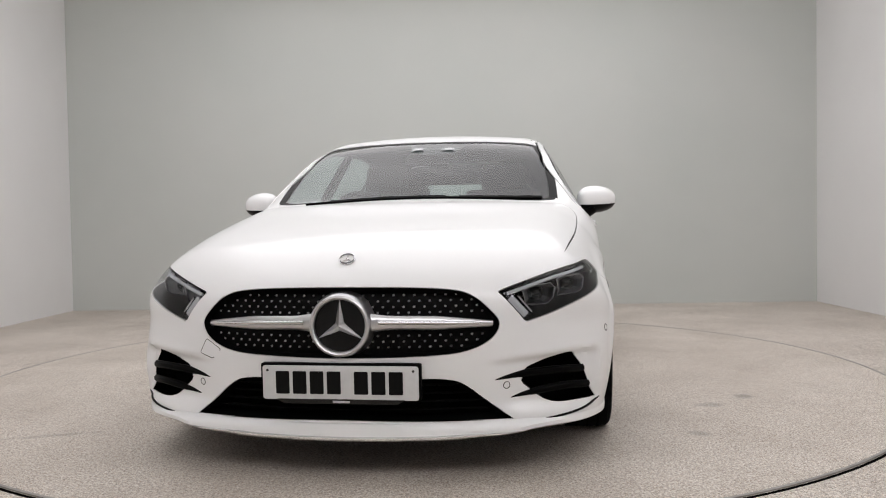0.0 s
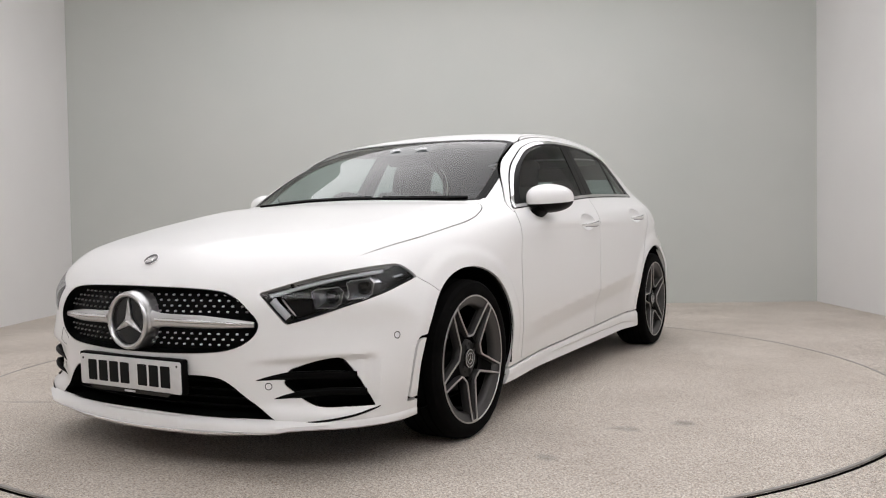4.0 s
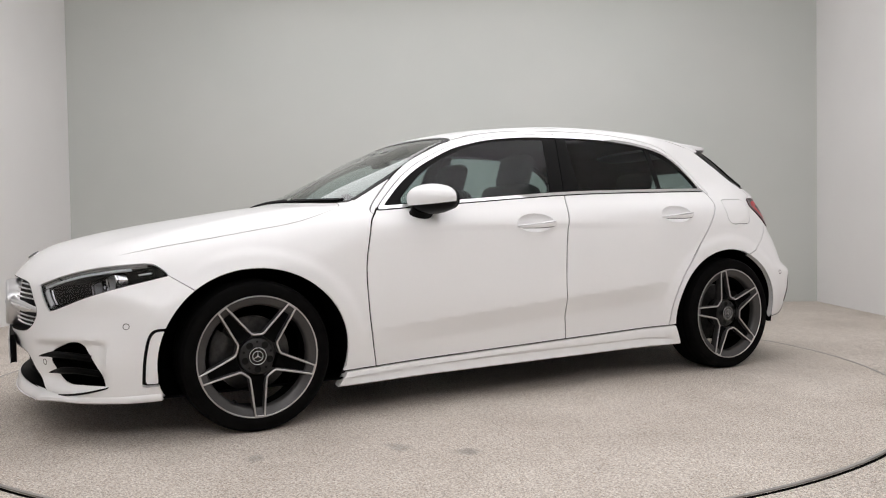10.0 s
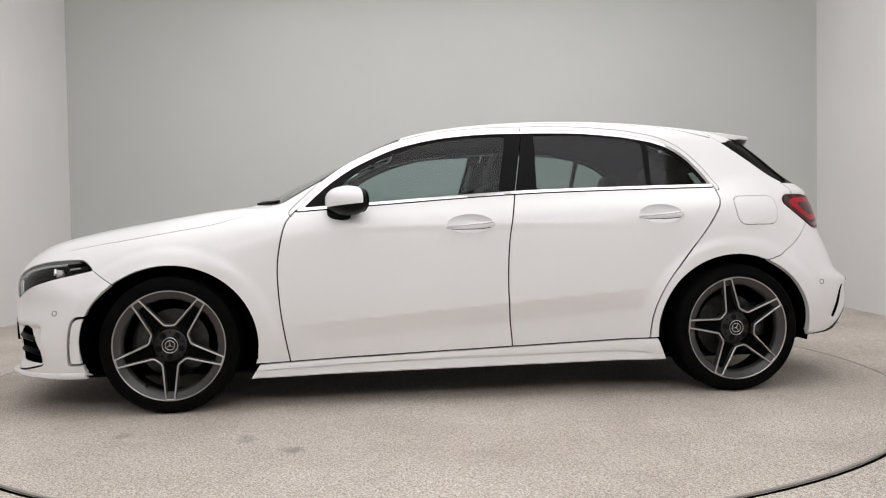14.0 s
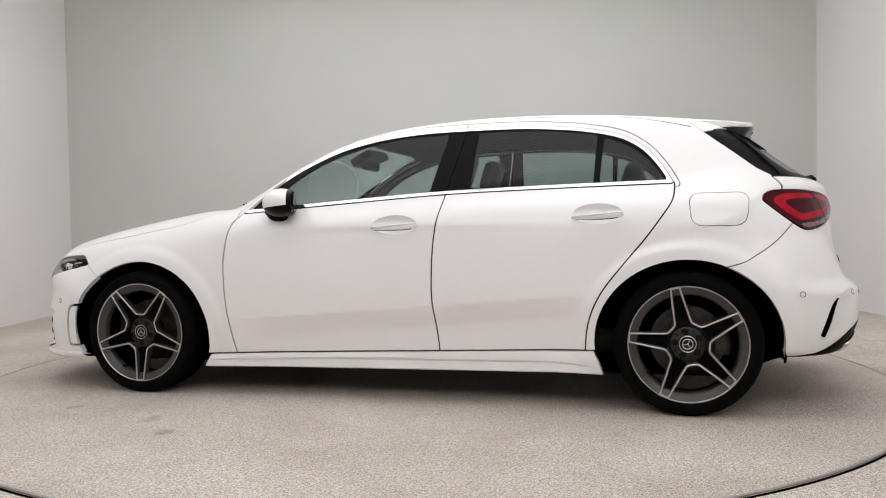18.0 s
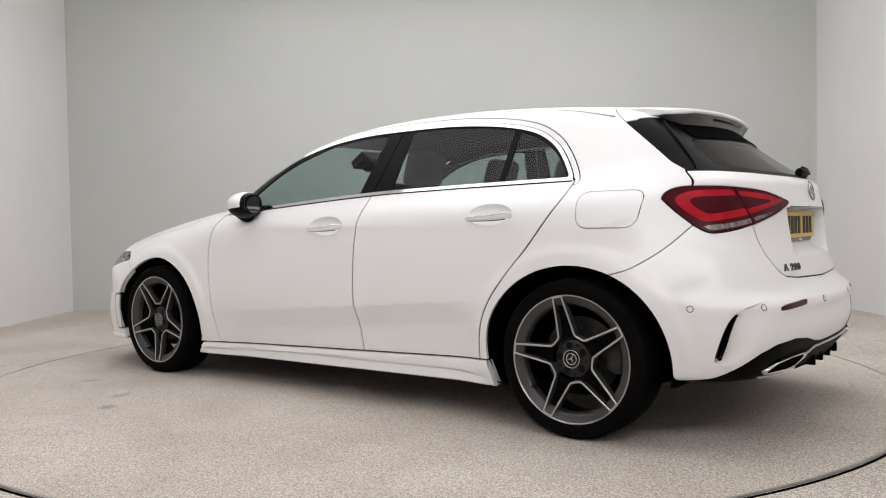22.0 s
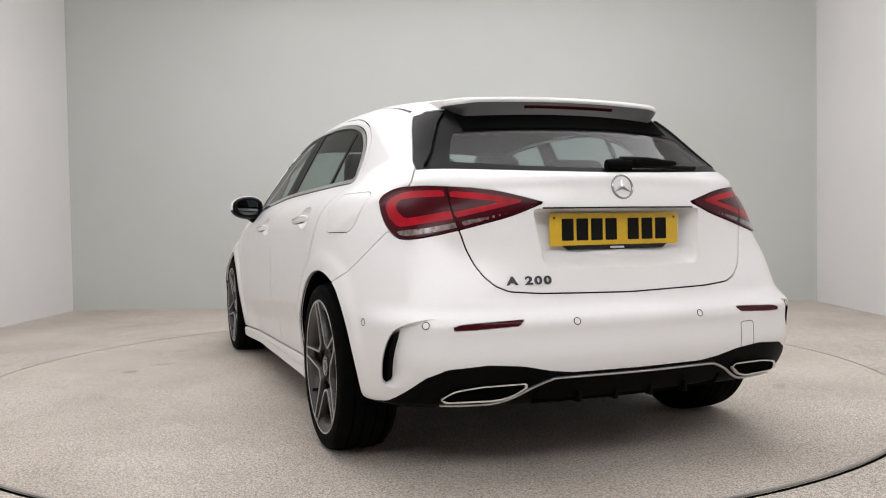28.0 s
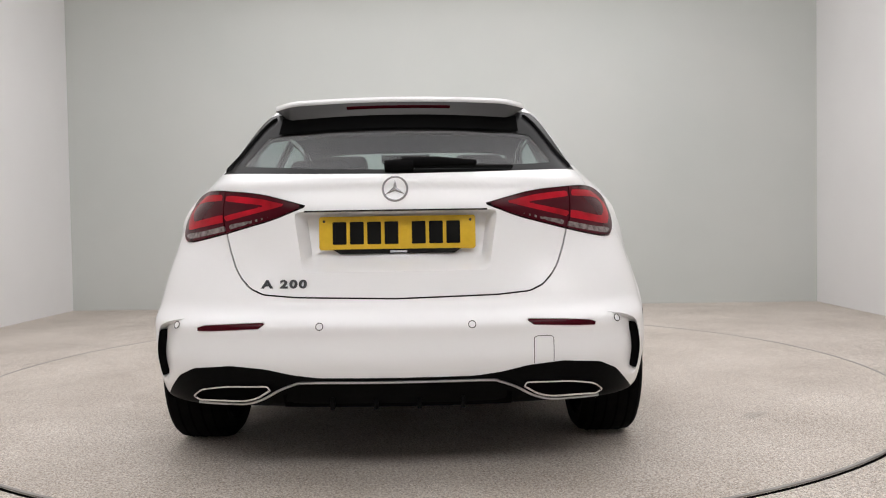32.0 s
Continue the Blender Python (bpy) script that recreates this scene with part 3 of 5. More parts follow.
def twin_edge(name, piece, mat, parent, label="", depth=0.012, sharp=40.0):
    s, _ = with_edge(piece, depth)
    a = mesh_object(name, s.v, s.f, mat, parent, label, True, sharp)
    b = mesh_object(name, s.v * np.array([1, -1, 1]), [q[::-1] for q in s.f], mat, parent, label, True, sharp)
    return a, b


def across(name, piece, mat, label="", depth=0.012, sharp=40.0):
    """One panel that spans the car's middle."""
    s, _ = with_edge(mirrored(piece), depth)
    return mesh_object(name, s.v, s.f, mat, car, label, True, sharp)


# side windows
belt = curve([(0.797, 0.915), (0.277, 0.952), (-0.261, 0.987), (-0.705, 1.002), (-1.317, 1.015)])
rail = curve([(-1.317, 1.015), (-1.299, 1.051), (-1.26, 1.113), (-1.199, 1.185), (-1.122, 1.239), (-1.043, 1.270), (-0.934, 1.293), (-0.824, 1.308),
              (-0.602, 1.323), (-0.264, 1.321), (-0.093, 1.314), (0.08, 1.296), (0.195, 1.274), (0.31, 1.243), (0.422, 1.196), (0.536, 1.137), (0.644, 1.061), (0.746, 0.968), (0.797, 0.915)], 4)
dlo_line = path(belt, rail)
dlo, skin = carve(skin, side_of(dlo_line), 0.0)
seal, dlo = split(dlo, lambda v: -(side_of(dlo_line)(v) + 0.0045))
chrome, dlo = split(dlo, lambda v: -(side_of(dlo_line)(v) + 0.019))
twin_edge("window_seal", sunk(seal, 0.004), SEAL, car, "black rubber window seal", 0.01)
twin_edge("window_trim", sunk(chrome, -0.003), CHROME, car, "bright chrome strip round the side windows", 0.010)
front_pane = path(curve([(0.655, 0.945), (0.278, 0.974), (-0.188, 1.005)]), [(-0.188, 1.005), (-0.253, 1.296)],
                  curve([(-0.253, 1.296), (0.048, 1.276), (0.247, 1.229), (0.414, 1.160), (0.536, 1.083), (0.655, 0.975)]), [(0.655, 0.975), (0.655, 0.945)])
rear_pane = path(curve([(-0.383, 1.014), (-0.705, 1.021), (-0.957, 1.029)]), [(-0.957, 1.029), (-0.970, 1.262)],
                 curve([(-0.970, 1.262), (-0.80, 1.289), (-0.602, 1.300), (-0.403, 1.301)]), [(-0.403, 1.301), (-0.383, 1.014)])
quarter_pane = path([(-0.985, 1.030), (-1.270, 1.034)], curve([(-1.270, 1.034), (-1.248, 1.078), (-1.19, 1.150), (-1.10, 1.212), (-1.002, 1.250)]), [(-1.002, 1.250), (-0.985, 1.030)])
holes = {}
for key, poly in (("front", front_pane), ("rear", rear_pane), ("quarter", quarter_pane)):
    holes[key], dlo = carve(dlo, side_of(poly), 0.0)
rear_trim, front_trim = carve(dlo, lambda v: v[:, 0] + 0.269 + (v[:, 2] - 0.988) * 0.225, 0.0026)
for half in (front_trim, rear_trim):
    twin_edge("pillar_trim", sunk(half, 0.004), TRIM_BLACK, car, "black pillar trim between the side windows", 0.008)
for key, mat, words in (("front", GLASS_SIDE, "clear front door window"), ("rear", GLASS_REAR, "tinted rear door window"), ("quarter", GLASS_REAR, "tinted quarter window")):
    pair("side_window", sunk(holes[key], 0.006), mat, words, 0)

# lamps at the corners
head_poly = path([(-1.166, 0.627), (-1.084, 0.524)], curve([(-1.084, 0.524), (-1.0, 0.546), (-0.885, 0.582), (-0.733, 0.626), (-0.604, 0.664)]),
                 curve([(-0.604, 0.664), (-0.648, 0.697), (-0.690, 0.711), (-0.80, 0.705), (-0.93, 0.687), (-1.05, 0.660), (-1.166, 0.627)]))
head, skin = carve(skin, corner_of(rounded(head_poly, 0.012), 1), 0.002)
tail_poly = path(curve([(-0.656, 0.932), (-0.674, 0.957), (-0.724, 0.977), (-0.80, 0.981), (-0.927, 0.975), (-1.083, 0.958), (-1.231, 0.917)]),
                 curve([(-1.231, 0.917), (-1.142, 0.876), (-1.065, 0.852), (-0.985, 0.830), (-0.9, 0.812), (-0.8075, 0.802), (-0.7545, 0.822), (-0.697, 0.876), (-0.656, 0.932)]))
tail, skin = carve(skin, corner_of(tail_poly, -1), 0.002)

# sill, doors and fuel flap
sill_skin, skin = split(skin, lambda v: np.where((np.abs(v[:, 0]) < 1.05) & (v[:, 1] > 0.3), v[:, 2] - sill_top(v[:, 0]) - 0.002, 0.05))
b_line = curve([(-0.238, 0.10), (-0.240, 0.256), (-0.225, 0.41), (-0.216, 0.573), (-0.229, 0.787), (-0.269, 0.988), (-0.29, 1.06)])
f_line = curve([(0.785, 0.930), (0.801, 0.909), (0.835, 0.862), (0.862, 0.747), (0.872, 0.637), (0.862, 0.471), (0.842, 0.33), (0.822, 0.222), (0.80, 0.10)])
r_line = curve([(-1.312, 1.03), (-1.316, 1.009), (-1.307, 0.948), (-1.272, 0.888), (-1.188, 0.773), (-1.084, 0.65), (-0.993, 0.528), (-0.942, 0.41), (-0.924, 0.281), (-0.918, 0.10)])
front_door_poly = path(f_line, [f_line[-1], b_line[0]], b_line, [b_line[-1], (0.2, 1.02), f_line[0]])
rear_door_poly = path(b_line[::-1], [b_line[0], r_line[-1]], r_line[::-1], [r_line[0], (-0.8, 1.10), b_line[-1]])
front_door, skin = carve(skin, side_of(front_door_poly), 0.0034)
rear_door, skin = carve(skin, side_of(rear_door_poly), 0.0034)
def cup_outline(hx, hz):
    """The oval hollow behind a door handle."""
    return np.array([(hx - 0.002 + 0.110 * math.cos(a), hz + 0.009 + 0.046 * math.sin(a)) for a in np.linspace(0, 2 * math.pi, 49)[:-1]])


_, front_door = carve(front_door, side_of(cup_outline(*HANDLES[0]), 0.5), 0.0)
_, rear_door = carve(rear_door, side_of(cup_outline(*HANDLES[1]), 0.5), 0.0)
fuel_poly = rounded([(-1.372, 0.969), (-1.630, 0.972), (-1.612, 0.826), (-1.385, 0.826)], 0.05, 8)
fuel, skin = carve(skin, side_of(fuel_poly, 0.5), 0.0017)
frame_ring, skin = carve(skin, lambda v: np.maximum(side_of(dlo_line)(v) - 0.022, np.interp(v[:, 0], [-1.317, -0.705, -0.261, 0.277, 0.797], [1.015, 1.002, 0.987, 0.952, 0.915]) - 0.012 - v[:, 2]), 0.0024)
rear_frame, front_frame = carve(frame_ring, lambda v: v[:, 0] + 0.338, 0.0024)

# glass at both ends, bonnet, tailgate
screen_poly = path([(1.045, -0.05)], [(1.045, -0.05), (1.045, 0)], curve([(1.045, 0), (1.02, 0.3), (0.955, 0.55), (0.875, 0.695)]),
                   curve([(0.875, 0.695), (0.65, 0.678), (0.45, 0.636), (0.275, 0.590)]), curve([(0.275, 0.590), (0.268, 0.45), (0.292, 0.2), (0.30, 0), (0.30, -0.05)]), [(0.30, -0.05), (1.045, -0.05)])
screen, skin = carve(skin, top_of(screen_poly, 0.85), 0.0)
pillar_strip, skin = carve(skin, lambda v: np.where((v[:, 1] > 0.45) & (v[:, 2] > 0.955) & (v[:, 0] > 0.285) & (v[:, 0] < 0.86), top_of(screen_poly, 0.85)(v) - 0.013, 0.15), 0.0)
bonnet_poly = path(curve([(1.022, -0.05), (1.022, 0), (0.998, 0.3), (0.935, 0.56), (0.915, 0.66), (0.95, 0.735), (1.068, 0.780), (1.233, 0.786), (1.536, 0.770), (1.819, 0.735)]),
                   curve([(1.819, 0.735), (1.92, 0.715), (2.03, 0.66), (2.12, 0.56), (2.165, 0.47), (2.215, 0.28), (2.235, 0), (2.235, -0.05)]), [(2.235, -0.05), (1.022, -0.05)])
bonnet, skin = carve(skin, lambda v: np.maximum(top_of(bonnet_poly, 0.6)(v), 0.6565 - v[:, 2]), lambda v: 0.0022 * ramp(v[:, 0], 1.90, 1.78))
gate_poly = [(-0.1, 1.45), (0.405, 1.45), (0.440, 1.356), (0.512, 1.307), (0.546, 1.26), (0.568, 1.216), (0.588, 1.171), (0.607, 1.125), (0.628, 1.08), (0.640, 1.045), (0.660, 1.01), (0.675, 0.984), (0.68, 0.95), (0.61, 0.95), (0.60, 0.90), (0.573, 0.833),
             (0.555, 0.767), (0.535, 0.715), (0.512, 0.680), (0.481, 0.649), (0.436, 0.629), (0.33, 0.62), (0.0, 0.613), (-0.1, 0.613)]
gate_z = [1.045, 1.08, 1.125, 1.171, 1.216, 1.26, 1.307, 1.345, 1.40]
gate_x = [-1.741, -1.678, -1.623, -1.567, -1.51, -1.456, -1.399, -1.360, -1.360]
gate, skin = carve(skin, lambda v: np.where(v[:, 2] > 1.045, (v[:, 0] - np.interp(v[:, 2], gate_z, gate_x)) * 0.65, np.maximum(front_of(gate_poly, -1)(v), v[:, 0] + 1.362)), lambda v: 0.0027 - 0.0013 * ramp(v[:, 2], 0.93, 0.98))
pocket_poly = rounded([(-0.335, 0.897), (0.335, 0.897), (0.305, 0.700), (-0.305, 0.700)], 0.02)
pocket, gate = carve(gate, front_of(pocket_poly, -1), 0.0)
back_poly = path(curve([(-0.05, 1.02), (0.0, 1.02), (0.3, 1.026), (0.60, 1.040)]), [(0.60, 1.040), (0.70, 1.044)], curve([(0.70, 1.044), (0.66, 1.12), (0.63, 1.20), (0.58, 1.254)]),
                 curve([(0.58, 1.254), (0.526, 1.270), (0.49, 1.280), (0.2, 1.285), (-0.05, 1.286)]), [(-0.05, 1.286), (-0.05, 1.02)])
back, gate = carve(gate, front_of(back_poly, -1), 0.001)
pane_poly = path(curve([(-0.05, 1.036), (0.0, 1.036), (0.3, 1.046), (0.545, 1.066)]), curve([(0.545, 1.066), (0.515, 1.120), (0.478, 1.178)]), curve([(0.478, 1.178), (0.3, 1.187), (-0.05, 1.190)]), [(-0.05, 1.190), (-0.05, 1.036)])
pane, back = carve(back, front_of(pane_poly, -1), 0.0)
s = mirrored(sunk(pane, 0.003))
mesh_object("rear_window", s.v, s.f, GLASS_BACK, car, "tinted heated rear window")
across("rear_window_surround", sunk(back, 0.002), TRIM_BLACK, "gloss black border of the rear window", 0.01)
frit, clear = split(screen, lambda v: -(top_of(screen_poly, 0.85)(v) + 0.028))
s = mirrored(sunk(clear, 0.004))
mesh_object("windscreen", s.v, s.f, GLASS_FRONT, car, "curved clear windscreen")
across("windscreen_surround", sunk(frit, 0.003), TRIM_BLACK, "black border of the windscreen", 0.01)
roof, skin = carve(skin, lambda v: np.where((v[:, 2] > 1.2) & (v[:, 0] > -1.40), v[:, 1] - (0.560 + 0.045 * ramp(v[:, 0], 0.1, 0.28) - 0.03 * ramp(v[:, 0], -0.3, -1.37)), 0.1), 0.0045)

# front openings
grille_poly = curve([(0.0, 0.650), (0.22, 0.647), (0.36, 0.637), (0.425, 0.617), (0.475, 0.577), (0.512, 0.524), (0.478, 0.468), (0.382, 0.431), (0.2, 0.420), (0.0, 0.418),
                     (-0.2, 0.420), (-0.36, 0.43), (-0.478, 0.468), (-0.512, 0.524), (-0.475, 0.577), (-0.36, 0.637), (-0.22, 0.647)], 6, True)
intake_poly = path([(-0.31, 0.347), (0.31, 0.347)], curve([(0.31, 0.347), (0.37, 0.338), (0.415, 0.312), (0.475, 0.262), (0.575, 0.186)]), [(0.575, 0.186), (0.45, 0.199), (0.0, 0.207), (-0.45, 0.199), (-0.31, 0.347)])
scoop_poly = path(curve([(-1.078, 0.370), (-1.0, 0.397), (-0.93, 0.411), (-0.895, 0.402), (-0.85, 0.345), (-0.806, 0.270), (-0.790, 0.240)]), curve([(-0.790, 0.240), (-0.88, 0.243), (-0.974, 0.246), (-1.02, 0.262), (-1.05, 0.285)]),
                  [(-1.05, 0.285), (-1.095, 0.322), (-1.078, 0.370)])
grille_hole, skin = carve(skin, front_of(grille_poly, 1), 0.0)
intake_hole, skin = carve(skin, front_of(intake_poly, 1), 0.0)
scoop_hole, skin = carve(skin, corner_of(scoop_poly, 1), 0.0)
curtain_poly = path(curve([(1.812, 0.235), (1.810, 0.32), (1.802, 0.385), (1.790, 0.430), (1.765, 0.452), (1.70, 0.452)]), [(1.70, 0.452), (1.60, 0.452), (1.60, 0.235), (1.812, 0.235)])
curtain, skin = carve(skin, side_of(curtain_poly, 0.6), 0.0065)

# rear openings
skirt_z = lambda y: np.interp(y, [0.0, 0.25, 0.33, 0.422, 0.535, 0.66, 0.72, 0.76, 0.802, 0.867, 0.9], [0.366, 0.367, 0.377, 0.397, 0.407, 0.397, 0.368, 0.325, 0.278, 0.246, 0.24])
skirt, skin = split(skin, lambda v: np.where(v[:, 0] < -1.6, v[:, 2] - skirt_z(v[:, 1]), 0.05))
vent_edge = curve([(-0.762, 0.340), (-0.768, 0.385), (-0.782, 0.440), (-0.806, 0.492), (-0.842, 0.526), (-0.895, 0.545), (-0.96, 0.556)])
vent_poly = path(vent_edge, [(-0.96, 0.556), (-1.02, 0.53), (-1.03, 0.45), (-0.98, 0.40), (-0.90, 0.335), (-0.80, 0.325), (-0.762, 0.340)])
slit_poly = path(curve([(-0.848, 0.529), (-0.808, 0.492), (-0.784, 0.440), (-0.770, 0.385), (-0.765, 0.345)]), [(-0.765, 0.345), (-0.788, 0.343)], curve([(-0.788, 0.343), (-0.798, 0.392), (-0.812, 0.448), (-0.830, 0.495), (-0.848, 0.529)]))
vent, skin = carve(skin, corner_of(vent_poly, -1), 0.0)
slit, vent = carve(vent, corner_of(slit_poly, -1), 0.0)


def hollowed(piece):
    """The vent's floor: deep along its sharp outer edge, running out into the bumper."""
    s_ = tidy(piece)
    q = np.stack([(s_.v[:, 1] + s_.v[:, 0]) * 0.70711, s_.v[:, 2]], 1)
    near, a, b = np.full(len(q), 9.0), vent_edge[:-1], vent_edge[1:]
    for p0, p1 in zip(a, b):
        t = np.clip(((q - p0) @ (p1 - p0)) / ((p1 - p0) @ (p1 - p0)), 0, 1)
        near = np.minimum(near, np.linalg.norm(q - p0 - t[:, None] * (p1 - p0), axis=1))
    inside = np.maximum(-outline(vent_poly)(q), 0)
    away = np.clip((inside + 1e-6) / (inside + near + 2e-6), 0, 1)
    fade = ramp(near, 0.20, 0.0) * ramp(q[:, 0], -0.965, -0.86) * np.where(near < 0.004, 1.0, ramp(away, 0.0, 0.5))
    return Skin(s_.v - normals_at(s_.v) * (0.024 * fade)[:, None], s_.f)
reflect_poly = path(curve([(0.671, 0.517), (0.64, 0.530), (0.606, 0.537), (0.413, 0.546)]), [(0.413, 0.546), (0.440, 0.526), (0.571, 0.519), (0.671, 0.517)])
reflect, skin = carve(skin, front_of(reflect_poly, -1), 0.001)
bumper_back_poly = path([(-1.30, 0.10), (-1.30, 0.60)], curve([(-1.30, 0.60), (-1.56, 0.657), (-1.655, 0.702), (-1.735, 0.760), (-1.805, 0.832), (-1.86, 0.892)]), [(-1.86, 0.892), (-2.6, 0.95), (-2.6, 0.10), (-1.30, 0.10)])
bumper_back, skin = carve(skin, lambda v: outline(bumper_back_poly)(v[:, [0, 2]]), 0.0022)
bumper_front, skin = carve(skin, lambda v: np.where(v[:, 0] > 1.2, -((v[:, 0] - 1.604) - 1.507 * (v[:, 2] - 0.596)) * 0.55, 0.1), lambda v: 0.0018 * ramp(v[:, 2], 0.672, 0.655))
fender, side_frame = split(skin, lambda v: np.where(v[:, 2] > 0.93, 0.05, 0.80 - v[:, 0]))

for nm, leaf in (("front_door", front_door), ("rear_door", rear_door)):
    for ob in twin_edge(nm, leaf, PAINT, car, "", 0.005, 40.0):
        on_crease = [abs(q.co.z - float(crease_z(q.co.x))) < 0.0009 for q in ob.data.vertices]
        for e in ob.data.edges:
            if on_crease[e.vertices[0]] and on_crease[e.vertices[1]]:
                e.use_edge_sharp = True
twin_edge("door_frame", front_frame, PAINT, car, "white upper frame of the front door", 0.006)
twin_edge("door_frame", rear_frame, PAINT, car, "white upper frame of the rear door", 0.006)
twin_edge("pillar_strip", sunk(pillar_strip, 0.004), TRIM_BLACK, car, "black strip along the windscreen pillar", 0.008)
twin_edge("fender", fender, PAINT, car)
twin_edge("side_frame", side_frame, PAINT, car)
panel("fuel_flap", fuel, PAINT, car)
across("bonnet", bonnet, PAINT, "", 0.005)
across("roof", roof, PAINT)
tailgate = across("tailgate", gate, PAINT, "", 0.005)
front_bumper = across("front_bumper", bumper_front, PAINT, "", 0.03)
rear_bumper = across("rear_bumper", bumper_back, PAINT, "", 0.03)
across("rear_skirt", sunk(skirt, -0.002), BLACK, "black plastic rear skirt", 0.03)
twin_edge("air_curtain", curtain, PAINT, front_bumper)
twin_edge("vent_floor", hollowed(vent), PAINT, rear_bumper, "white hollow of the bumper's corner vent", 0.004)
twin_edge("reflector", sunk(reflect, -0.001), DARK_RED, rear_bumper, "dark red reflector", 0.006)

# dark linings; behind the openings near-black sheets stand in for the shade inside
def lining(name, piece, d, mat, parent, label):
    s_ = mirrored(sunk(piece, d))
    return mesh_object(name, s_.v, s_.f, mat, parent, label)


inner = whole
for cut in (side_of(dlo_line),):
    _, inner = split(inner, cut)
_, inner = split(inner, top_of(screen_poly, 0.85))
_, inner = split(inner, front_of(pane_poly, -1))
_, inner = split(inner, lambda v: front_of(pocket_poly, -1)(v) - 0.02)
for poly in (grille_poly, intake_poly):
    _, inner = split(inner, front_of(poly, 1))
_, inner = split(inner, corner_of(scoop_poly, 1))
_, inner = split(inner, corner_of(head_poly, 1))
_, inner = split(inner, corner_of(vent_poly, -1))
for spot in HANDLES:
    _, inner = split(inner, side_of(cup_outline(*spot), 0.5))
lining("inner_shell", inner, 0.022, CABIN, car, "dark inner lining of the body")
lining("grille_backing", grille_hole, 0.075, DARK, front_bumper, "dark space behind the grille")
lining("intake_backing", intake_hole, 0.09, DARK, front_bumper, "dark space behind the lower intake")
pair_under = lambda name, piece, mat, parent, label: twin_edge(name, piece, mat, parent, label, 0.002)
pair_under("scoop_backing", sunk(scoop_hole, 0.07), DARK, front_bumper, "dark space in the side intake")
pair_under("slit_backing", sunk(slit, 0.034), DARK, rear_bumper, "near-black sheet for the shadow in the bumper's corner slot")

# collars that lead into the openings
def collar(name, piece, depth, mat, parent):
    sides = [mirrored(piece)] if np.min(piece.v[[k for q in piece.f for k in q], 1]) < 0.01 else [tidy(piece), flipped(piece)]
    for side in sides:
        s_, n_ = with_edge(side, depth)
        t_ = tidy(Skin(s_.v, [q[::-1] for q in s_.f[-n_:]]))
        mesh_object(name, t_.v, t_.f, mat, parent)


shy = lambda piece, g: split(piece, lambda v: g(v) + 0.0025)[0]
collar("grille_collar", shy(grille_hole, front_of(grille_poly, 1)), 0.075, BLACK, front_bumper)
collar("intake_collar", shy(intake_hole, front_of(intake_poly, 1)), 0.09, BLACK, front_bumper)
collar("scoop_collar", shy(scoop_hole, corner_of(scoop_poly, 1)), 0.07, BLACK, front_bumper)
collar("slit_collar", shy(slit, corner_of(slit_poly, -1)), 0.03, BLACK, rear_bumper)

# side sills: a sculpted skirt between the wheels
def sill(s):
    v, f = [], []
    xs = np.linspace(0.988, -0.988, 60)
    for x in xs:
        y0 = on_side(x, sill_top(x) + 0.012)[1]
        top, low = sill_top(x), 0.143 + (0.97 - x) * 0.0125
        lip = 0.010 + 0.012 * ramp(np.array(abs(x)), 0.98, 0.75)
        rows = [(y0 - 0.05, top - 0.006), (y0 - 0.006, top - 0.006), (y0 + 0.001, top - 0.011), (y0 + 0.004, top - 0.030), (y0 + 0.001, low + 0.032 + lip),
                (y0 - 0.010 * ramp(np.array(abs(x)), 0.99, 0.90), low + 0.022 + lip), (y0 - 0.004, low + 0.006), (y0 - 0.012, low), (y0 - 0.06, low + 0.004)]
        rake = 0.045 * ramp(np.array(abs(x)), 0.90, 0.985) * (1 if x > 0 else -1)
        v += [(x + rake * (0.35 - (b - low) / (top - low)), a, b) for a, b in rows]
    m = len(rows)
    for i in range(len(xs) - 1):
        f += [(i * m + j, i * m + j + 1, (i + 1) * m + j + 1, (i + 1) * m + j) for j in range(m - 1)]
    f += [tuple(range(m)), tuple(range((len(xs) - 1) * m, len(xs) * m))]
    solid("side_sill", handed((v, f), s), PAINT, car, "white sculpted side sill", sharp=30)


both(sill)


# wheel wells
def well(ax, s):
    n, v, f = 40, [], []
    for i in range(n + 1):
        a = math.radians(-12 + 204 * i / n)
        for r, y in ((ARCH_R - 0.002, 0.895), (ARCH_R + 0.012, 0.87), (ARCH_R + 0.012, 0.60), (0.02, 0.585)):
            yy = on_side(ax + ARCH_R * ARCH_LONG * math.cos(a), max(WHEEL_Z + 0.36 * math.sin(a), 0.32))[1] - (0.90 - y) if y > 0.8 else y
            v.append((ax + r * ARCH_LONG * math.cos(a), yy, WHEEL_Z + r * math.sin(a)))
    for i in range(n):
        f += [(4 * i + j, 4 * i + j + 1, 4 * i + j + 5, 4 * i + j + 4) for j in range(3)]
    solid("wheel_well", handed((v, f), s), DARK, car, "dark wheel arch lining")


for ax in AXLES:
    well(ax, 1), well(ax, -1)
# ---------------------------------------------------------------- the car: lamps, grille, plates, trim
def on_corner(q, z, where):
    r = 0.70711
    s = 2.6
    start = ((s - q) * r, (s + q) * r, z) if where > 0 else ((q - s) * r, (q + s) * r, z)
    return root(start, (-where * r, -r, 0), 2.0)


def corner_line(pts, where, lift=0.0, n=6, closed=False):
    """A smooth line drawn on the corner, lifted off the skin (or sunk, below zero)."""
    out = []
    for q, z in curve(pts, n, closed):
        p = on_corner(q, z, where)
        out.append(p + outward(p) * lift)
    return out


def skin_normals(line):
    return normals_at(np.array(line, float))


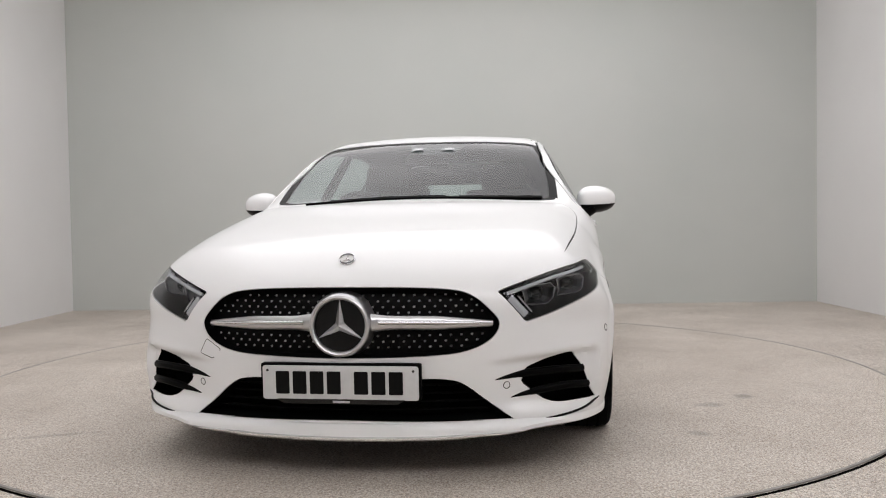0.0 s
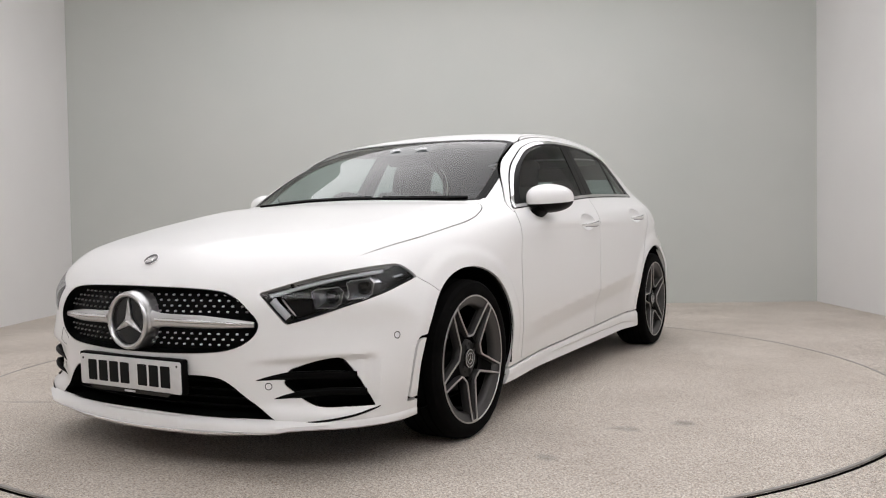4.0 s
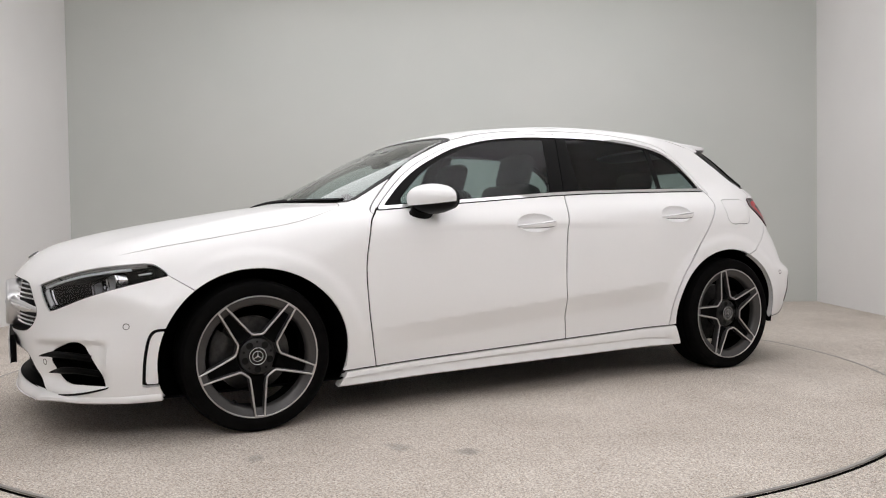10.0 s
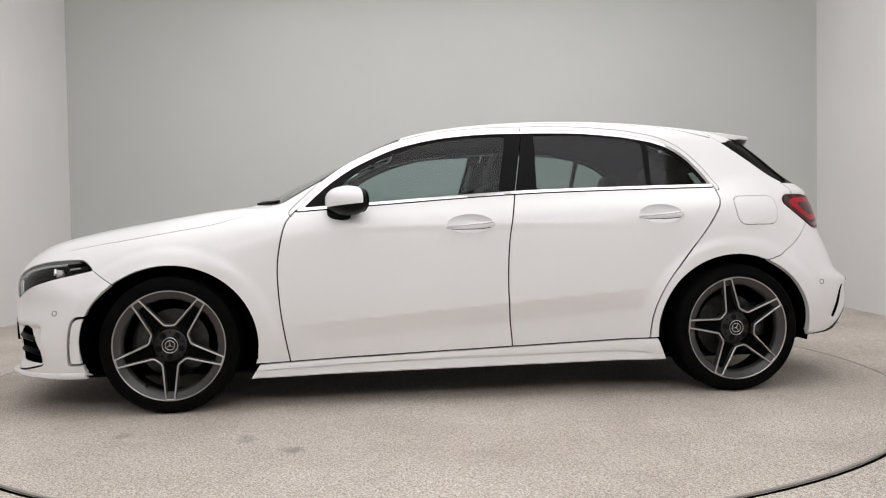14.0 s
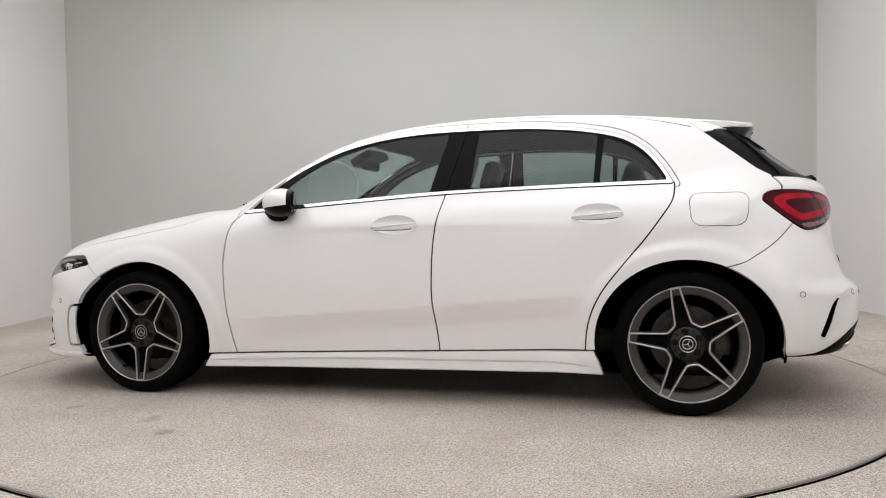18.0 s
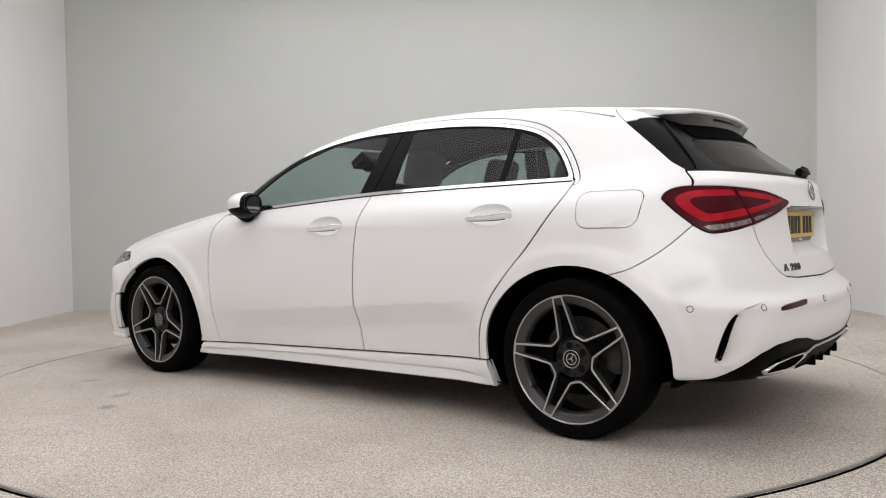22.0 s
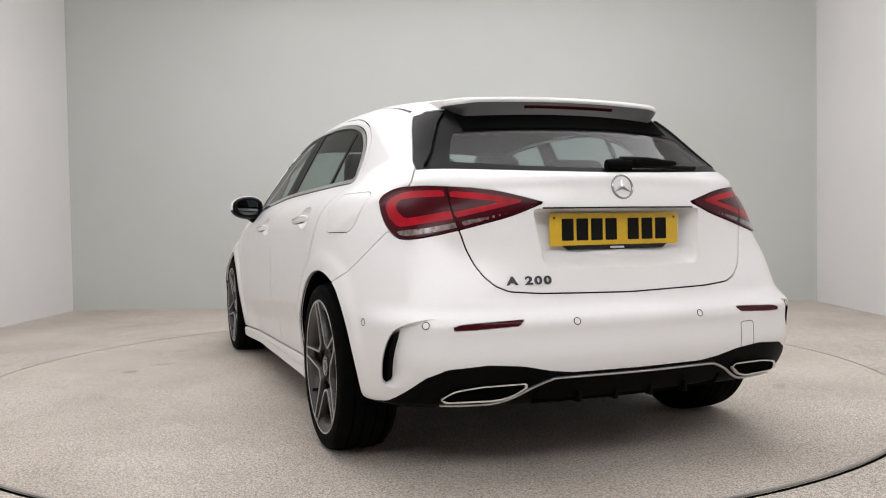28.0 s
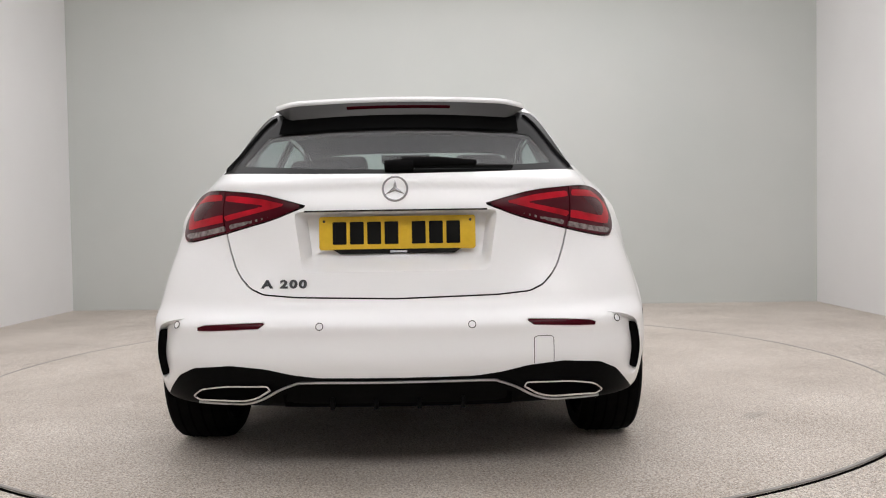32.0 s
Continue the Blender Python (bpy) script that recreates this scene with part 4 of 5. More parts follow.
# headlamps
lens_pair = twin_edge("headlamp", head, LENS, car, "clear headlamp lens with dark housing", 0.006)
bowl_pair = []
for k, side in enumerate((1, -1)):
    lamp = lens_pair[k]
    # the housing is the lens outline drawn straight back into the wing
    face = tidy(head)
    count = collections.Counter()
    for q in face.f:
        for k4, a4 in enumerate(q):
            count[frozenset((a4, q[k4 - 1]))] += 1
    m_ = len(face.v)
    front_ = face.v - normals_at(face.v) * 0.005
    vv = np.concatenate([front_, front_ + np.array((-0.16, -0.11, -0.01))])
    ff = [tuple(a4 + m_ for a4 in q) for q in face.f] + [(a4, b4, b4 + m_, a4 + m_) for a4, b4 in (tuple(e) for e, c4 in count.items() if c4 == 1)]
    vv, ff = handed((vv, ff), side)
    mesh_object("housing", vv, ff, TRIM_BLACK, lamp, "black lamp housing")

    def lamp_piece(name, pts, lift, ra, rb, mat, label="", closed=False, n=6):
        line = corner_line(pts, 1, lift, n, closed)
        solid(name, handed(tube(line, ra, rb, skin_normals(line), closed), side), mat, lamp, label)
    lamp_piece("light_guide", [(-1.135, 0.622), (-1.03, 0.651), (-0.92, 0.675), (-0.80, 0.692), (-0.735, 0.697)], -0.014, 0.0065, 0.005, LAMP_WHITE, "pale light guide along the top")
    lamp_piece("light_guide", [(-1.128, 0.608), (-1.105, 0.577), (-1.078, 0.545)], -0.016, 0.013, 0.006, LAMP_WHITE, "pale upright light guide")
    lamp_piece("light_guide", [(-1.096, 0.612), (-1.080, 0.585), (-1.055, 0.552)], -0.020, 0.004, 0.005, LAMP_SILVER)
    for px, py, pz, w, h, low in ((1.945, 0.632, 0.600, 0.060, 0.040, 0.0), (1.903, 0.743, 0.631, 0.050, 0.038, 0.5)):
        # faces ahead and a little outwards; u runs outwards, w upwards
        ahead, u_ = np.array((0.96, 0.28, 0.0)), np.array((-0.28, 0.96, 0.0))
        centre_ = np.array((px, py, pz))

        def at(a, b, back):
            return centre_ + u_ * a * w + np.array((0, 0, 1)) * b * h - ahead * back
        shape = [(-1.0, 0.45 + 0.1 * low), (-0.85, -0.25 - 0.5 * low), (-0.80 - 0.3 * low, -0.95 - 0.15 * low), (0.50, -0.90 + 0.2 * low), (0.86, -0.45), (1.0, 0.55), (0.72, 0.95), (-0.70, 0.72)]
        ring = [at(a, b, 0) for a, b in shape]
        solid("bezel", handed(tube(ring, 0.0042, 0.007, ahead, True, 8), side), LAMP_SILVER, lamp, "bright angular projector frame")
        k8 = len(shape)
        v = [at(a * k, b * k, d) for k, d in ((0.99, 0.004), (0.80, 0.028), (0.52, 0.042)) for a, b in shape]
        f = [(r_ * k8 + q, r_ * k8 + (q + 1) % k8, (r_ + 1) * k8 + (q + 1) % k8, (r_ + 1) * k8 + q) for r_ in range(2) for q in range(k8)]
        solid("reflector", handed((v, f), side), LAMP_GREY, lamp, "grey faceted funnel round the projector", sharp=10)
        bulb = lathe([(0.0005, 0.016), (0.010, 0.0145), (0.019, 0.009), (0.0245, 0.0), (0.027, -0.010)], 24)
        m = facing(at(0.0, -0.05, 0.036), ahead) @ Matrix.Rotation(radians(90), 4, "X")
        solid("projector", handed(placed(bulb, m), side), GLOSS_BLACK, lamp, "dark glass projector")
        # silver cheek on the outer flank
        cheek = [(0.45, 1.02), (0.74, 0.98), (1.03, 0.56), (0.90, -0.46), (0.52, -0.93)]
        v = [at(a, b, 0.003) for a, b in cheek] + [at(a + 0.34 - 0.10 * abs(b), b * 0.92, 0.034) for a, b in cheek]
        n5 = len(cheek)
        f = [(q, q + 1, n5 + q + 1, n5 + q) for q in range(n5 - 1)]
        solid("cheek", handed((v, f), side), LAMP_SILVER, lamp, "silver facet beside the projector", sharp=10)
    lamp_piece("marker", [(-0.700, 0.671), (-0.662, 0.677)], -0.006, 0.004, 0.002, LAMP_WHITE, "small bright marker")

# tail lamps: an outer one on the body and an inner one on the tailgate
def seam(v):
    q = (v[:, 1] + v[:, 0]) * 0.70711
    return q - (-0.927 - (0.975 - v[:, 2]) * 0.4)


glow_outer = path(curve([(-0.920, 0.962), (-0.80, 0.962), (-0.735, 0.950), (-0.700, 0.925), (-0.722, 0.885), (-0.760, 0.855), (-0.80, 0.843), (-0.966, 0.866)]), [(-0.966, 0.866), (-0.956, 0.893)],
                  curve([(-0.956, 0.893), (-0.82, 0.872), (-0.785, 0.880), (-0.755, 0.905), (-0.752, 0.925), (-0.79, 0.936), (-0.93, 0.940)]), [(-0.93, 0.940), (-0.920, 0.962)])
glow_inner = path(curve([(-0.940, 0.959), (-1.07, 0.945), (-1.175, 0.921)]), curve([(-1.175, 0.921), (-1.10, 0.900), (-0.972, 0.868)]), [(-0.972, 0.868), (-0.965, 0.888)],
                  curve([(-0.965, 0.888), (-1.05, 0.906), (-1.10, 0.919), (-1.04, 0.928), (-0.948, 0.938)]), [(-0.948, 0.938), (-0.940, 0.959)])
clear_outer = path(curve([(-0.980, 0.855), (-0.88, 0.837), (-0.79, 0.829), (-0.775, 0.822)]), curve([(-0.775, 0.822), (-0.81, 0.812), (-0.9, 0.822), (-0.985, 0.838)]), [(-0.985, 0.838), (-0.980, 0.855)])
clear_inner = path(curve([(-0.990, 0.858), (-1.07, 0.872), (-1.15, 0.893)]), curve([(-1.15, 0.893), (-1.10, 0.872), (-1.0, 0.843)]), [(-1.0, 0.843), (-0.990, 0.858)])
CLEAR_RED = varied(material("clear_lamp_strip", (0.17, 0.13, 0.13), 0.25, 0.2, coat=0.5), (0.07, 0.045, 0.045), (0.26, 0.21, 0.205), 70.0)
lamp_in, lamp_out = carve(tail, lambda v: seam(v), 0.002)
for piece, glow_poly, clear_poly in ((lamp_out, glow_outer, clear_outer), (lamp_in, glow_inner, clear_inner)):
    glow, piece = carve(piece, corner_of(glow_poly, -1), 0.0)
    strip, piece = carve(piece, corner_of(clear_poly, -1), 0.0)
    lamps = twin_edge("tail_lamp", sunk(piece, -0.005), DARK_RED, car, "dark red tail lamp", 0.02)
    for k, side in enumerate((1, -1)):
        for nm, pc, mat, words in (("light_guide", glow, RED_LENS, "bright red light guide"), ("reversing_strip", strip, CLEAR_RED, "clear ribbed strip")):
            e_, _n = with_edge(sunk(pc, -0.005), 0.006)
            vv, ff = handed((e_.v, e_.f), side)
            mesh_object(nm, vv, ff, mat, lamps[k], words)

# radiator grille: pins on a black mesh, two silver louvres and the round emblem
grille = new("grille")
grille.parent = car
grille["label"] = "black diamond grille with silver pins and a silver louvre"
s = mirrored(sunk(grille_hole, 0.040))
mesh_object("grille_mesh", s.v, s.f, varied(material("grille_black", (0.003, 0.003, 0.003), 0.5, spec=0.06), (0.002, 0.002, 0.002), (0.005, 0.005, 0.005), 90.0, bump=0.4, bump_scale=300.0), grille, "black mesh")
pin_mesh = None
inside_grille = outline(grille_poly)
for row in range(12):
    z = 0.432 + row * 0.0188
    for k in range(-16, 17):
        y = (k + (0.5 if row % 2 else 0.0)) * 0.0335
        if inside_grille(np.array([[y, z]]))[0] > -0.014 or (y * y + (z - 0.527)**2) < 0.108**2 or abs(z - 0.533) < 0.026:
            continue
        if pin_mesh is None:
            pv, pf = lathe([(0.0002, 0.003), (0.0022, 0.0026), (0.0036, 0.0), (0.0036, -0.006)], 8)
            pin = solid("grille_pin", placed((pv, pf), Matrix.Rotation(radians(-90), 4, "Z")), SATIN, grille)
            pin_mesh = pin.data
        else:
            pin = new("grille_pin", pin_mesh)
            pin.parent = grille
        p = on_nose(y, z)
        pin.location = (p[0] - 0.030, y, z)
        pin.rotation_euler = (0, 0, -1.0 * y)


def star_badge(name, radius, m, parent, disc=None, thick=0.012, label="", ring_w=0.10, metal=None):
    """A plain ring with three tapered arms."""
    ring = [(radius * math.cos(a), radius * math.sin(a), 0) for a in np.linspace(0, 2 * math.pi, 49)[:-1]]
    top = new(name)
    top.parent = parent
    top.matrix_local = m
    if label:
        top["label"] = label
    solid("ring", tube(ring, radius * ring_w, thick * 0.8, (0, 0, 1), True, 10), metal or CHROME, top, "silver ring")
    for k in range(3):
        a = math.radians(90 + 120 * k)
        d, n = np.array([math.cos(a), math.sin(a)]), np.array([-math.sin(a), math.cos(a)])
        w = radius * 0.15
        tip, l, r, o = d * radius * 0.93, n * w + d * w * 0.55, -n * w + d * w * 0.55, np.zeros(2)
        v = [(*tip, 0.001), (*l, 0.001), (*o, thick), (*r, 0.001), (*tip, -0.004), (*l, -0.004), (*r, -0.004), (*o, -0.004)]
        f = [(0, 1, 2), (0, 2, 3), (4, 5, 1, 0), (3, 6, 4, 0), (1, 5, 7, 2), (2, 7, 6, 3)]
        solid("arm", (v, f), metal or CHROME, top, smooth=False)
    if disc:
        solid("disc", placed(lathe([(0.0005, 0.0), (radius * 0.97, 0.0), (radius * 0.97, -0.012)], 48), Matrix.Rotation(radians(90), 4, "X") @ Matrix.Rotation(radians(180), 4, "X") @ Matrix.Translation((0, 0.004, 0))), disc, top, "dark disc")
    return top


star_badge("emblem", 0.093, facing((2.272, 0, 0.527), (1, 0, 0.02)), grille, GLOSS_BLACK, 0.016, "round emblem with a silver ring and star on black", 0.10, SATIN)
solid("emblem_mount", placed(lathe([(0.098, 0.028), (0.103, 0.020), (0.108, -0.01), (0.112, -0.03)], 48), facing((2.250, 0, 0.527), (1, 0, 0.02)) @ Matrix.Rotation(radians(90), 4, "X")), SATIN, grille, "silver emblem collar")
for side in (1, -1):
    for nm, dz, h, lift, mat in (("louvre", 0.0, 0.023, -0.018, SATIN), ("louvre_edge", 0.002, 0.0065, -0.004, CHROME)):
        line, tp = [], []
        for y in np.linspace(0.095 if nm == "louvre" else 0.125, 0.487 if nm == "louvre" else 0.455, 16):
            p = on_nose(y, 0.533)
            line.append((p[0] + lift, y * side, 0.534 + dz - 0.012 * (y / 0.49)**2))
            u = (y - 0.095) / 0.392
            tp.append(1.0 + 0.35 * max(0, 0.15 - u) / 0.15 - 0.55 * max(0, u - 0.55) / 0.45 if nm == "louvre" else 1.0 - 0.85 * max(0, u - 0.6) / 0.4)
        solid(nm, tube(line, 0.012 if nm == "louvre" else 0.006, h, (0, 0, 1), False, 10, tp), mat, grille, "silver grille louvre" if nm == "louvre" else "chrome edge")
DARK_BADGE = material("grey_badge", (0.20, 0.20, 0.21), 0.35, 0.8)
star_badge("bonnet_badge", 0.026, facing(np.array(on_top(2.162, 0)) + np.array(outward(on_top(2.162, 0))) * 0.002, outward(on_top(2.150, 0)), (-1, 0, 0.4)), car, DARK_BADGE, 0.003, "small round silver bonnet badge")


# number plates with plain bars where the characters stand
def number_plate(name, m, mat, label, w=0.520, h=0.111):
    top = new(name)
    top.parent = car
    top.matrix_local = m
    top["label"] = label
    solid("plate", prism(rounded([(-w / 2, -h / 2), (w / 2, -h / 2), (w / 2, h / 2), (-w / 2, h / 2)], 0.010), 0.004, None, 0.001), mat, top)
    if mat is WHITE_PLATE:
        solid("plinth", prism(rounded([(-w / 2 - 0.007, -h / 2 - 0.002), (w / 2 + 0.007, -h / 2 - 0.002), (w / 2 + 0.007, h / 2 + 0.007), (-w / 2 - 0.007, h / 2 + 0.007)], 0.008), 0.022, Matrix.Translation((0, 0, -0.0235)), 0.001), BLACK, top, "black backing of the plate")
    x = -0.215
    for k in range(7):
        if k == 4:
            x += 0.033
        solid("bar", prism(rounded([(x, -0.0375), (x + 0.046, -0.0375), (x + 0.046, 0.0375), (x, 0.0375)], 0.004), 0.001, Matrix.Translation((0, 0, 0.0042))), SEAL, top, "plain black bar")
        x += 0.0575
    solid("plate_frame", prism([(-0.19, -h / 2 - 0.014), (0.19, -h / 2 - 0.014), (0.215, -h / 2 + 0.002), (-0.215, -h / 2 + 0.002)], 0.008, Matrix.Translation((0, 0, -0.004))), GLOSS_BLACK, top, "black plate carrier")
    solid("bar", prism([(-0.024, -h / 2 - 0.0105), (0.032, -h / 2 - 0.0105), (0.032, -h / 2 - 0.0035), (-0.024, -h / 2 - 0.0035)], 0.0006, Matrix.Translation((0, 0, 0.0042))), LAMP_WHITE, top, "small pale bar")
    for sx in (-0.243, 0.243):
        solid("screw", placed(lathe([(0.0003, 0.0015), (0.0045, 0.001), (0.0045, -0.001)], 12), Matrix.Translation((sx, 0.040, 0.004)) @ Matrix.Rotation(radians(90), 4, "X")), STEEL, top)
    return top


number_plate("front_number_plate", facing((2.272, -0.003, 0.341), (1, 0, -0.03)), WHITE_PLATE, "white front number plate with black bars")
number_plate("rear_number_plate", facing((-2.000, -0.003, 0.825), (-1, 0, 0.02)), YELLOW_PLATE, "yellow rear number plate with black bars")

# the pocket that the rear plate sits in
def plate_pocket():
    ys = np.concatenate([[-0.336, -0.322, -0.305], np.linspace(-0.28, 0.28, 15), [0.305, 0.322, 0.336]])
    zs = np.array([0.897, 0.893, 0.886, 0.87, 0.84, 0.80, 0.76, 0.74, 0.725, 0.712, 0.7])
    depth = np.array([0.0, 0.055, 0.074, 0.080, 0.080, 0.080, 0.078, 0.066, 0.040, 0.016, 0.0])
    v, f = [], []
    for z, d in zip(zs, depth):
        squeeze = 1 - 0.09 * (0.897 - z) / 0.197
        for y in ys:
            yy = y * squeeze
            edge = ramp(np.array(abs(y)), 0.336, 0.300)
            v.append((on_tail(yy, z)[0] + d * edge, yy, z))
    m = len(ys)
    for i in range(len(zs) - 1):
        f += [(i * m + j, i * m + j + 1, (i + 1) * m + j + 1, (i + 1) * m + j) for j in range(m - 1)]
    solid("plate_pocket", (v, f), PAINT, tailgate, sharp=60)
    line = [on_tail(y, 0.8985) + np.array((-0.001, 0, 0)) for y in np.linspace(-0.30, 0.30, 21)]
    solid("handle_strip", tube(line, 0.004, 0.003, (0, 0, 1), False, 8), GLOSS_BLACK, tailgate, "black strip above the plate")


plate_pocket()
TAIL_SILVER = material("tail_badge_chrome", (0.36, 0.36, 0.37), 0.14, 1.0)
star_badge("tail_badge", 0.040, facing(on_tail(0, 0.968) + outward(on_tail(0, 0.968)) * 0.003, outward(on_tail(0, 0.968))), tailgate, None, 0.006, "chrome ring emblem on the tailgate", 0.09, TAIL_SILVER)




def lettering(words, size, m, mat, parent, label):
    cu = bpy.data.curves.new("lettering", "FONT")
    cu.body, cu.size, cu.extrude, cu.offset, cu.align_x, cu.align_y = words, size, 0.0020, 0.0016, "CENTER", "CENTER"
    cu.space_character = 1.25
    tmp = bpy.data.objects.new("lettering", cu)
    scene.collection.objects.link(tmp)
    dg = bpy.context.evaluated_depsgraph_get()
    me = bpy.data.meshes.new_from_object(tmp.evaluated_get(dg))
    bpy.data.objects.remove(tmp)
    me.materials.clear()
    me.materials.append(mat)
    ob = new("lettering", me)
    ob.parent = parent
    ob.matrix_local = m
    ob["label"] = label
    return ob


_p = on_tail(0.365, 0.661)
lettering("A 200", 0.040, facing(_p + outward(_p) * 0.002, outward(_p)) @ Matrix.Diagonal((1.28, 0.92, 1, 1)), BADGE, tailgate, "dark silver model lettering A 200")

# front lip under the bumper, with a chrome strip
def lip():
    v, f, strip = [], [], []
    angles = np.radians(np.concatenate([np.linspace(-77, 77, 121)]))
    for a in angles:
        c, s_ = math.cos(a), math.sin(a)
        p = root((1.35 + 1.3 * c, 1.3 * s_, 0.205), (-c, -s_, 0), 1.2)
        if p[0] < AXLES[0] + ARCH_R * ARCH_LONG * 0.955:
            continue
        y = abs(p[1])
        low = np.interp(y, [0, 0.3, 0.50, 0.555, 0.60, 0.70, 0.83, 0.90], [0.148, 0.151, 0.158, 0.163, 0.170, 0.173, 0.171, 0.166])
        out = np.interp(y, [0, 0.45, 0.56, 0.66, 0.80, 0.88], [0.016, 0.022, 0.040, 0.018, 0.005, 0.001])
        d = np.array((c, s_, 0))
        rows = [(p - d * 0.006, 0.203), (p + d * (out * 0.55), 0.196), (p + d * out, low + 0.018), (p + d * (out - 0.001), low + 0.006), (p + d * (out - 0.010), low), (p - d * 0.05, low + 0.012)]
        v += [(q[0], q[1], z) for q, z in rows]
        if y < 0.54:
            strip.append((*(p + d * (out - 0.001))[:2], low + 0.002))
    m = 6
    n = len(v) // m
    for i in range(n - 1):
        f += [(i * m + j, i * m + j + 1, (i + 1) * m + j + 1, (i + 1) * m + j) for j in range(m - 1)]
    f += [tuple(range(m)), tuple(range((n - 1) * m, n * m))]
    solid("front_lip", (v, f), PAINT, front_bumper, "white splitter lip", sharp=50)
    solid("chrome_strip", tube(strip, 0.0065, 0.0075, (0, 0, 1), False, 8, [min(1.0, 0.15 + 0.12 * min(i, len(strip) - 1 - i)) for i in range(len(strip))]), CHROME, front_bumper, "thin chrome strip under the splitter")


lip()
for z in (0.235, 0.262, 0.290, 0.318):
    line = [on_nose(y, z) - np.array((0.05, 0, 0)) for y in np.linspace(-0.47, 0.47, 25)]
    solid("intake_slat", tube(line, 0.010, 0.004, (0, 0, 1), False, 6), BLACK, front_bumper, "black slat of the lower intake")

for side in (1, -1):
    line = corner_line([(-1.125, 0.190), (-1.06, 0.193), (-0.97, 0.202), (-0.88, 0.214), (-0.80, 0.230), (-0.775, 0.240)], 1, 0.001, 5)
    solid("splitter_blade", handed(tube(line, 0.0042, 0.004, skin_normals(line), False, 8, [1.0] * (len(line) - 6) + [0.8, 0.7, 0.6, 0.5, 0.4, 0.3]), side), SEAL, front_bumper, "thin black blade in the bumper")

# two fins across each side intake
for side in (1, -1):
    for pts in ([(-1.190, 0.334), (-1.12, 0.346), (-1.05, 0.352), (-0.95, 0.354), (-0.855, 0.348)], [(-1.130, 0.270), (-1.07, 0.283), (-1.0, 0.293), (-0.92, 0.297), (-0.822, 0.288)]):
        line = corner_line(pts, 1, -0.002, 5)
        tp = [0.12 + 0.88 * min(1.0, i / (len(line) * 0.38)) for i in range(len(line))]
        solid("intake_fin", handed(tube(line, 0.014, 0.012, skin_normals(line), False, 8, tp), side), BLACK, front_bumper, "black fin across the side intake")

# rear skirt: silver strip, tail pipes, dark fins
line = [on_tail(y, z) + np.array((-0.006, 0, 0)) for y, z in curve([(0.665, 0.272), (0.58, 0.270), (0.50, 0.271), (0.44, 0.290), (0.385, 0.322), (0.33, 0.345), (0.28, 0.352), (0.0, 0.352),
        (-0.28, 0.352), (-0.33, 0.345), (-0.385, 0.322), (-0.44, 0.290), (-0.50, 0.271), (-0.58, 0.270), (-0.665, 0.272)], 6)]
solid("skirt_strip", tube(line, 0.006, 0.0045, (0, 0, 1), False, 8), SATIN, rear_bumper, "silver strip across the rear skirt")
for side in (1, -1):
    pipe_line = [on_tail(y, z) + np.array((-0.010, 0, 0)) for y, z in rounded([(0.672, 0.300), (0.640, 0.326), (0.56, 0.338), (0.415, 0.341), (0.408, 0.328), (0.455, 0.297), (0.50, 0.286), (0.655, 0.286)], 0.02, 4)]
    pipe = solid("tail_pipe", handed(tube(pipe_line, 0.006, 0.012, (-1, 0, 0), True, 8), side), CHROME, rear_bumper, "chrome tail pipe trim")
    inner_v = [tuple(p + np.array((-0.002, 0, 0))) for p in pipe_line] + [tuple(p + np.array((0.01, 0, 0))) for p in pipe_line]
    k = len(pipe_line)
    solid("pipe_mouth", handed((inner_v, [tuple(range(k))] + [(i, (i + 1) % k, k + (i + 1) % k, k + i) for i in range(k)]), side), DARK, rear_bumper, "dark mouth of the tail pipe")
mid_v = []
for y in np.linspace(-0.37, 0.37, 31):
    top = 0.3465 - 0.012 * max(0, abs(y) - 0.27) / 0.1 * 3.2
    p = on_tail(y, 0.31)
    mid_v += [(p[0] - 0.004, y, top - 0.002), (p[0] + 0.03, y, 0.262)]
solid("diffuser_shadow", (mid_v, [(2 * i, 2 * i + 1, 2 * i + 3, 2 * i + 2) for i in range(30)]), DARK, rear_bumper, "near-black sheet for the shadow below the skirt strip")
for y in (-0.21, -0.07, 0.07, 0.21):
    solid("diffuser_fin", box(-2.05, y, 0.278, 0.12, 0.014, 0.04, 0.004), BLACK, rear_bumper, "black diffuser fin")

# parking sensors and towing covers
def sensor(p, parent):
    n = outward(p)
    m = facing(p + n * 0.0005, n) @ Matrix.Rotation(radians(90), 4, "X")
    ring_ = [(0.0115 * math.cos(a), 0, 0.0115 * math.sin(a)) for a in np.linspace(0, 2 * math.pi, 25)[:-1]]
    ob = solid("parking_sensor", placed(merged(lathe([(0.0003, 0.0006), (0.0095, 0.0006), (0.0098, -0.002)], 20)), m), PAINT, parent, "round white parking sensor")
    solid("gap", placed(tube(ring_, 0.0014, 0.0008, (0, 1, 0), True, 6), m), SEAL, ob)


for y in (1, -1):
    for p in ((1.865, 0.86, 0.473), (2.168, 0.544, 0.315)):
        d = np.array(p) - np.array((1.3, 0, p[2]))
        d[2] = 0
        d = d / np.linalg.norm(d)
        hit = root(np.array((1.3, 0, p[2])) + d * 1.4, -d, 1.2)
        sensor(hit * np.array((1, y, 1)), front_bumper)
    for p in ((-1.835, 0.872, 0.532), (-2.048, 0.723, 0.535), (-2.151, 0.242, 0.533)):
        d = np.array(p) - np.array((-1.3, 0, p[2]))
        d[2] = 0
        d = d / np.linalg.norm(d)
        hit = root(np.array((-1.3, 0, p[2])) + d * 1.4, -d, 1.2)
        sensor(hit * np.array((1, y, 1)), rear_bumper)


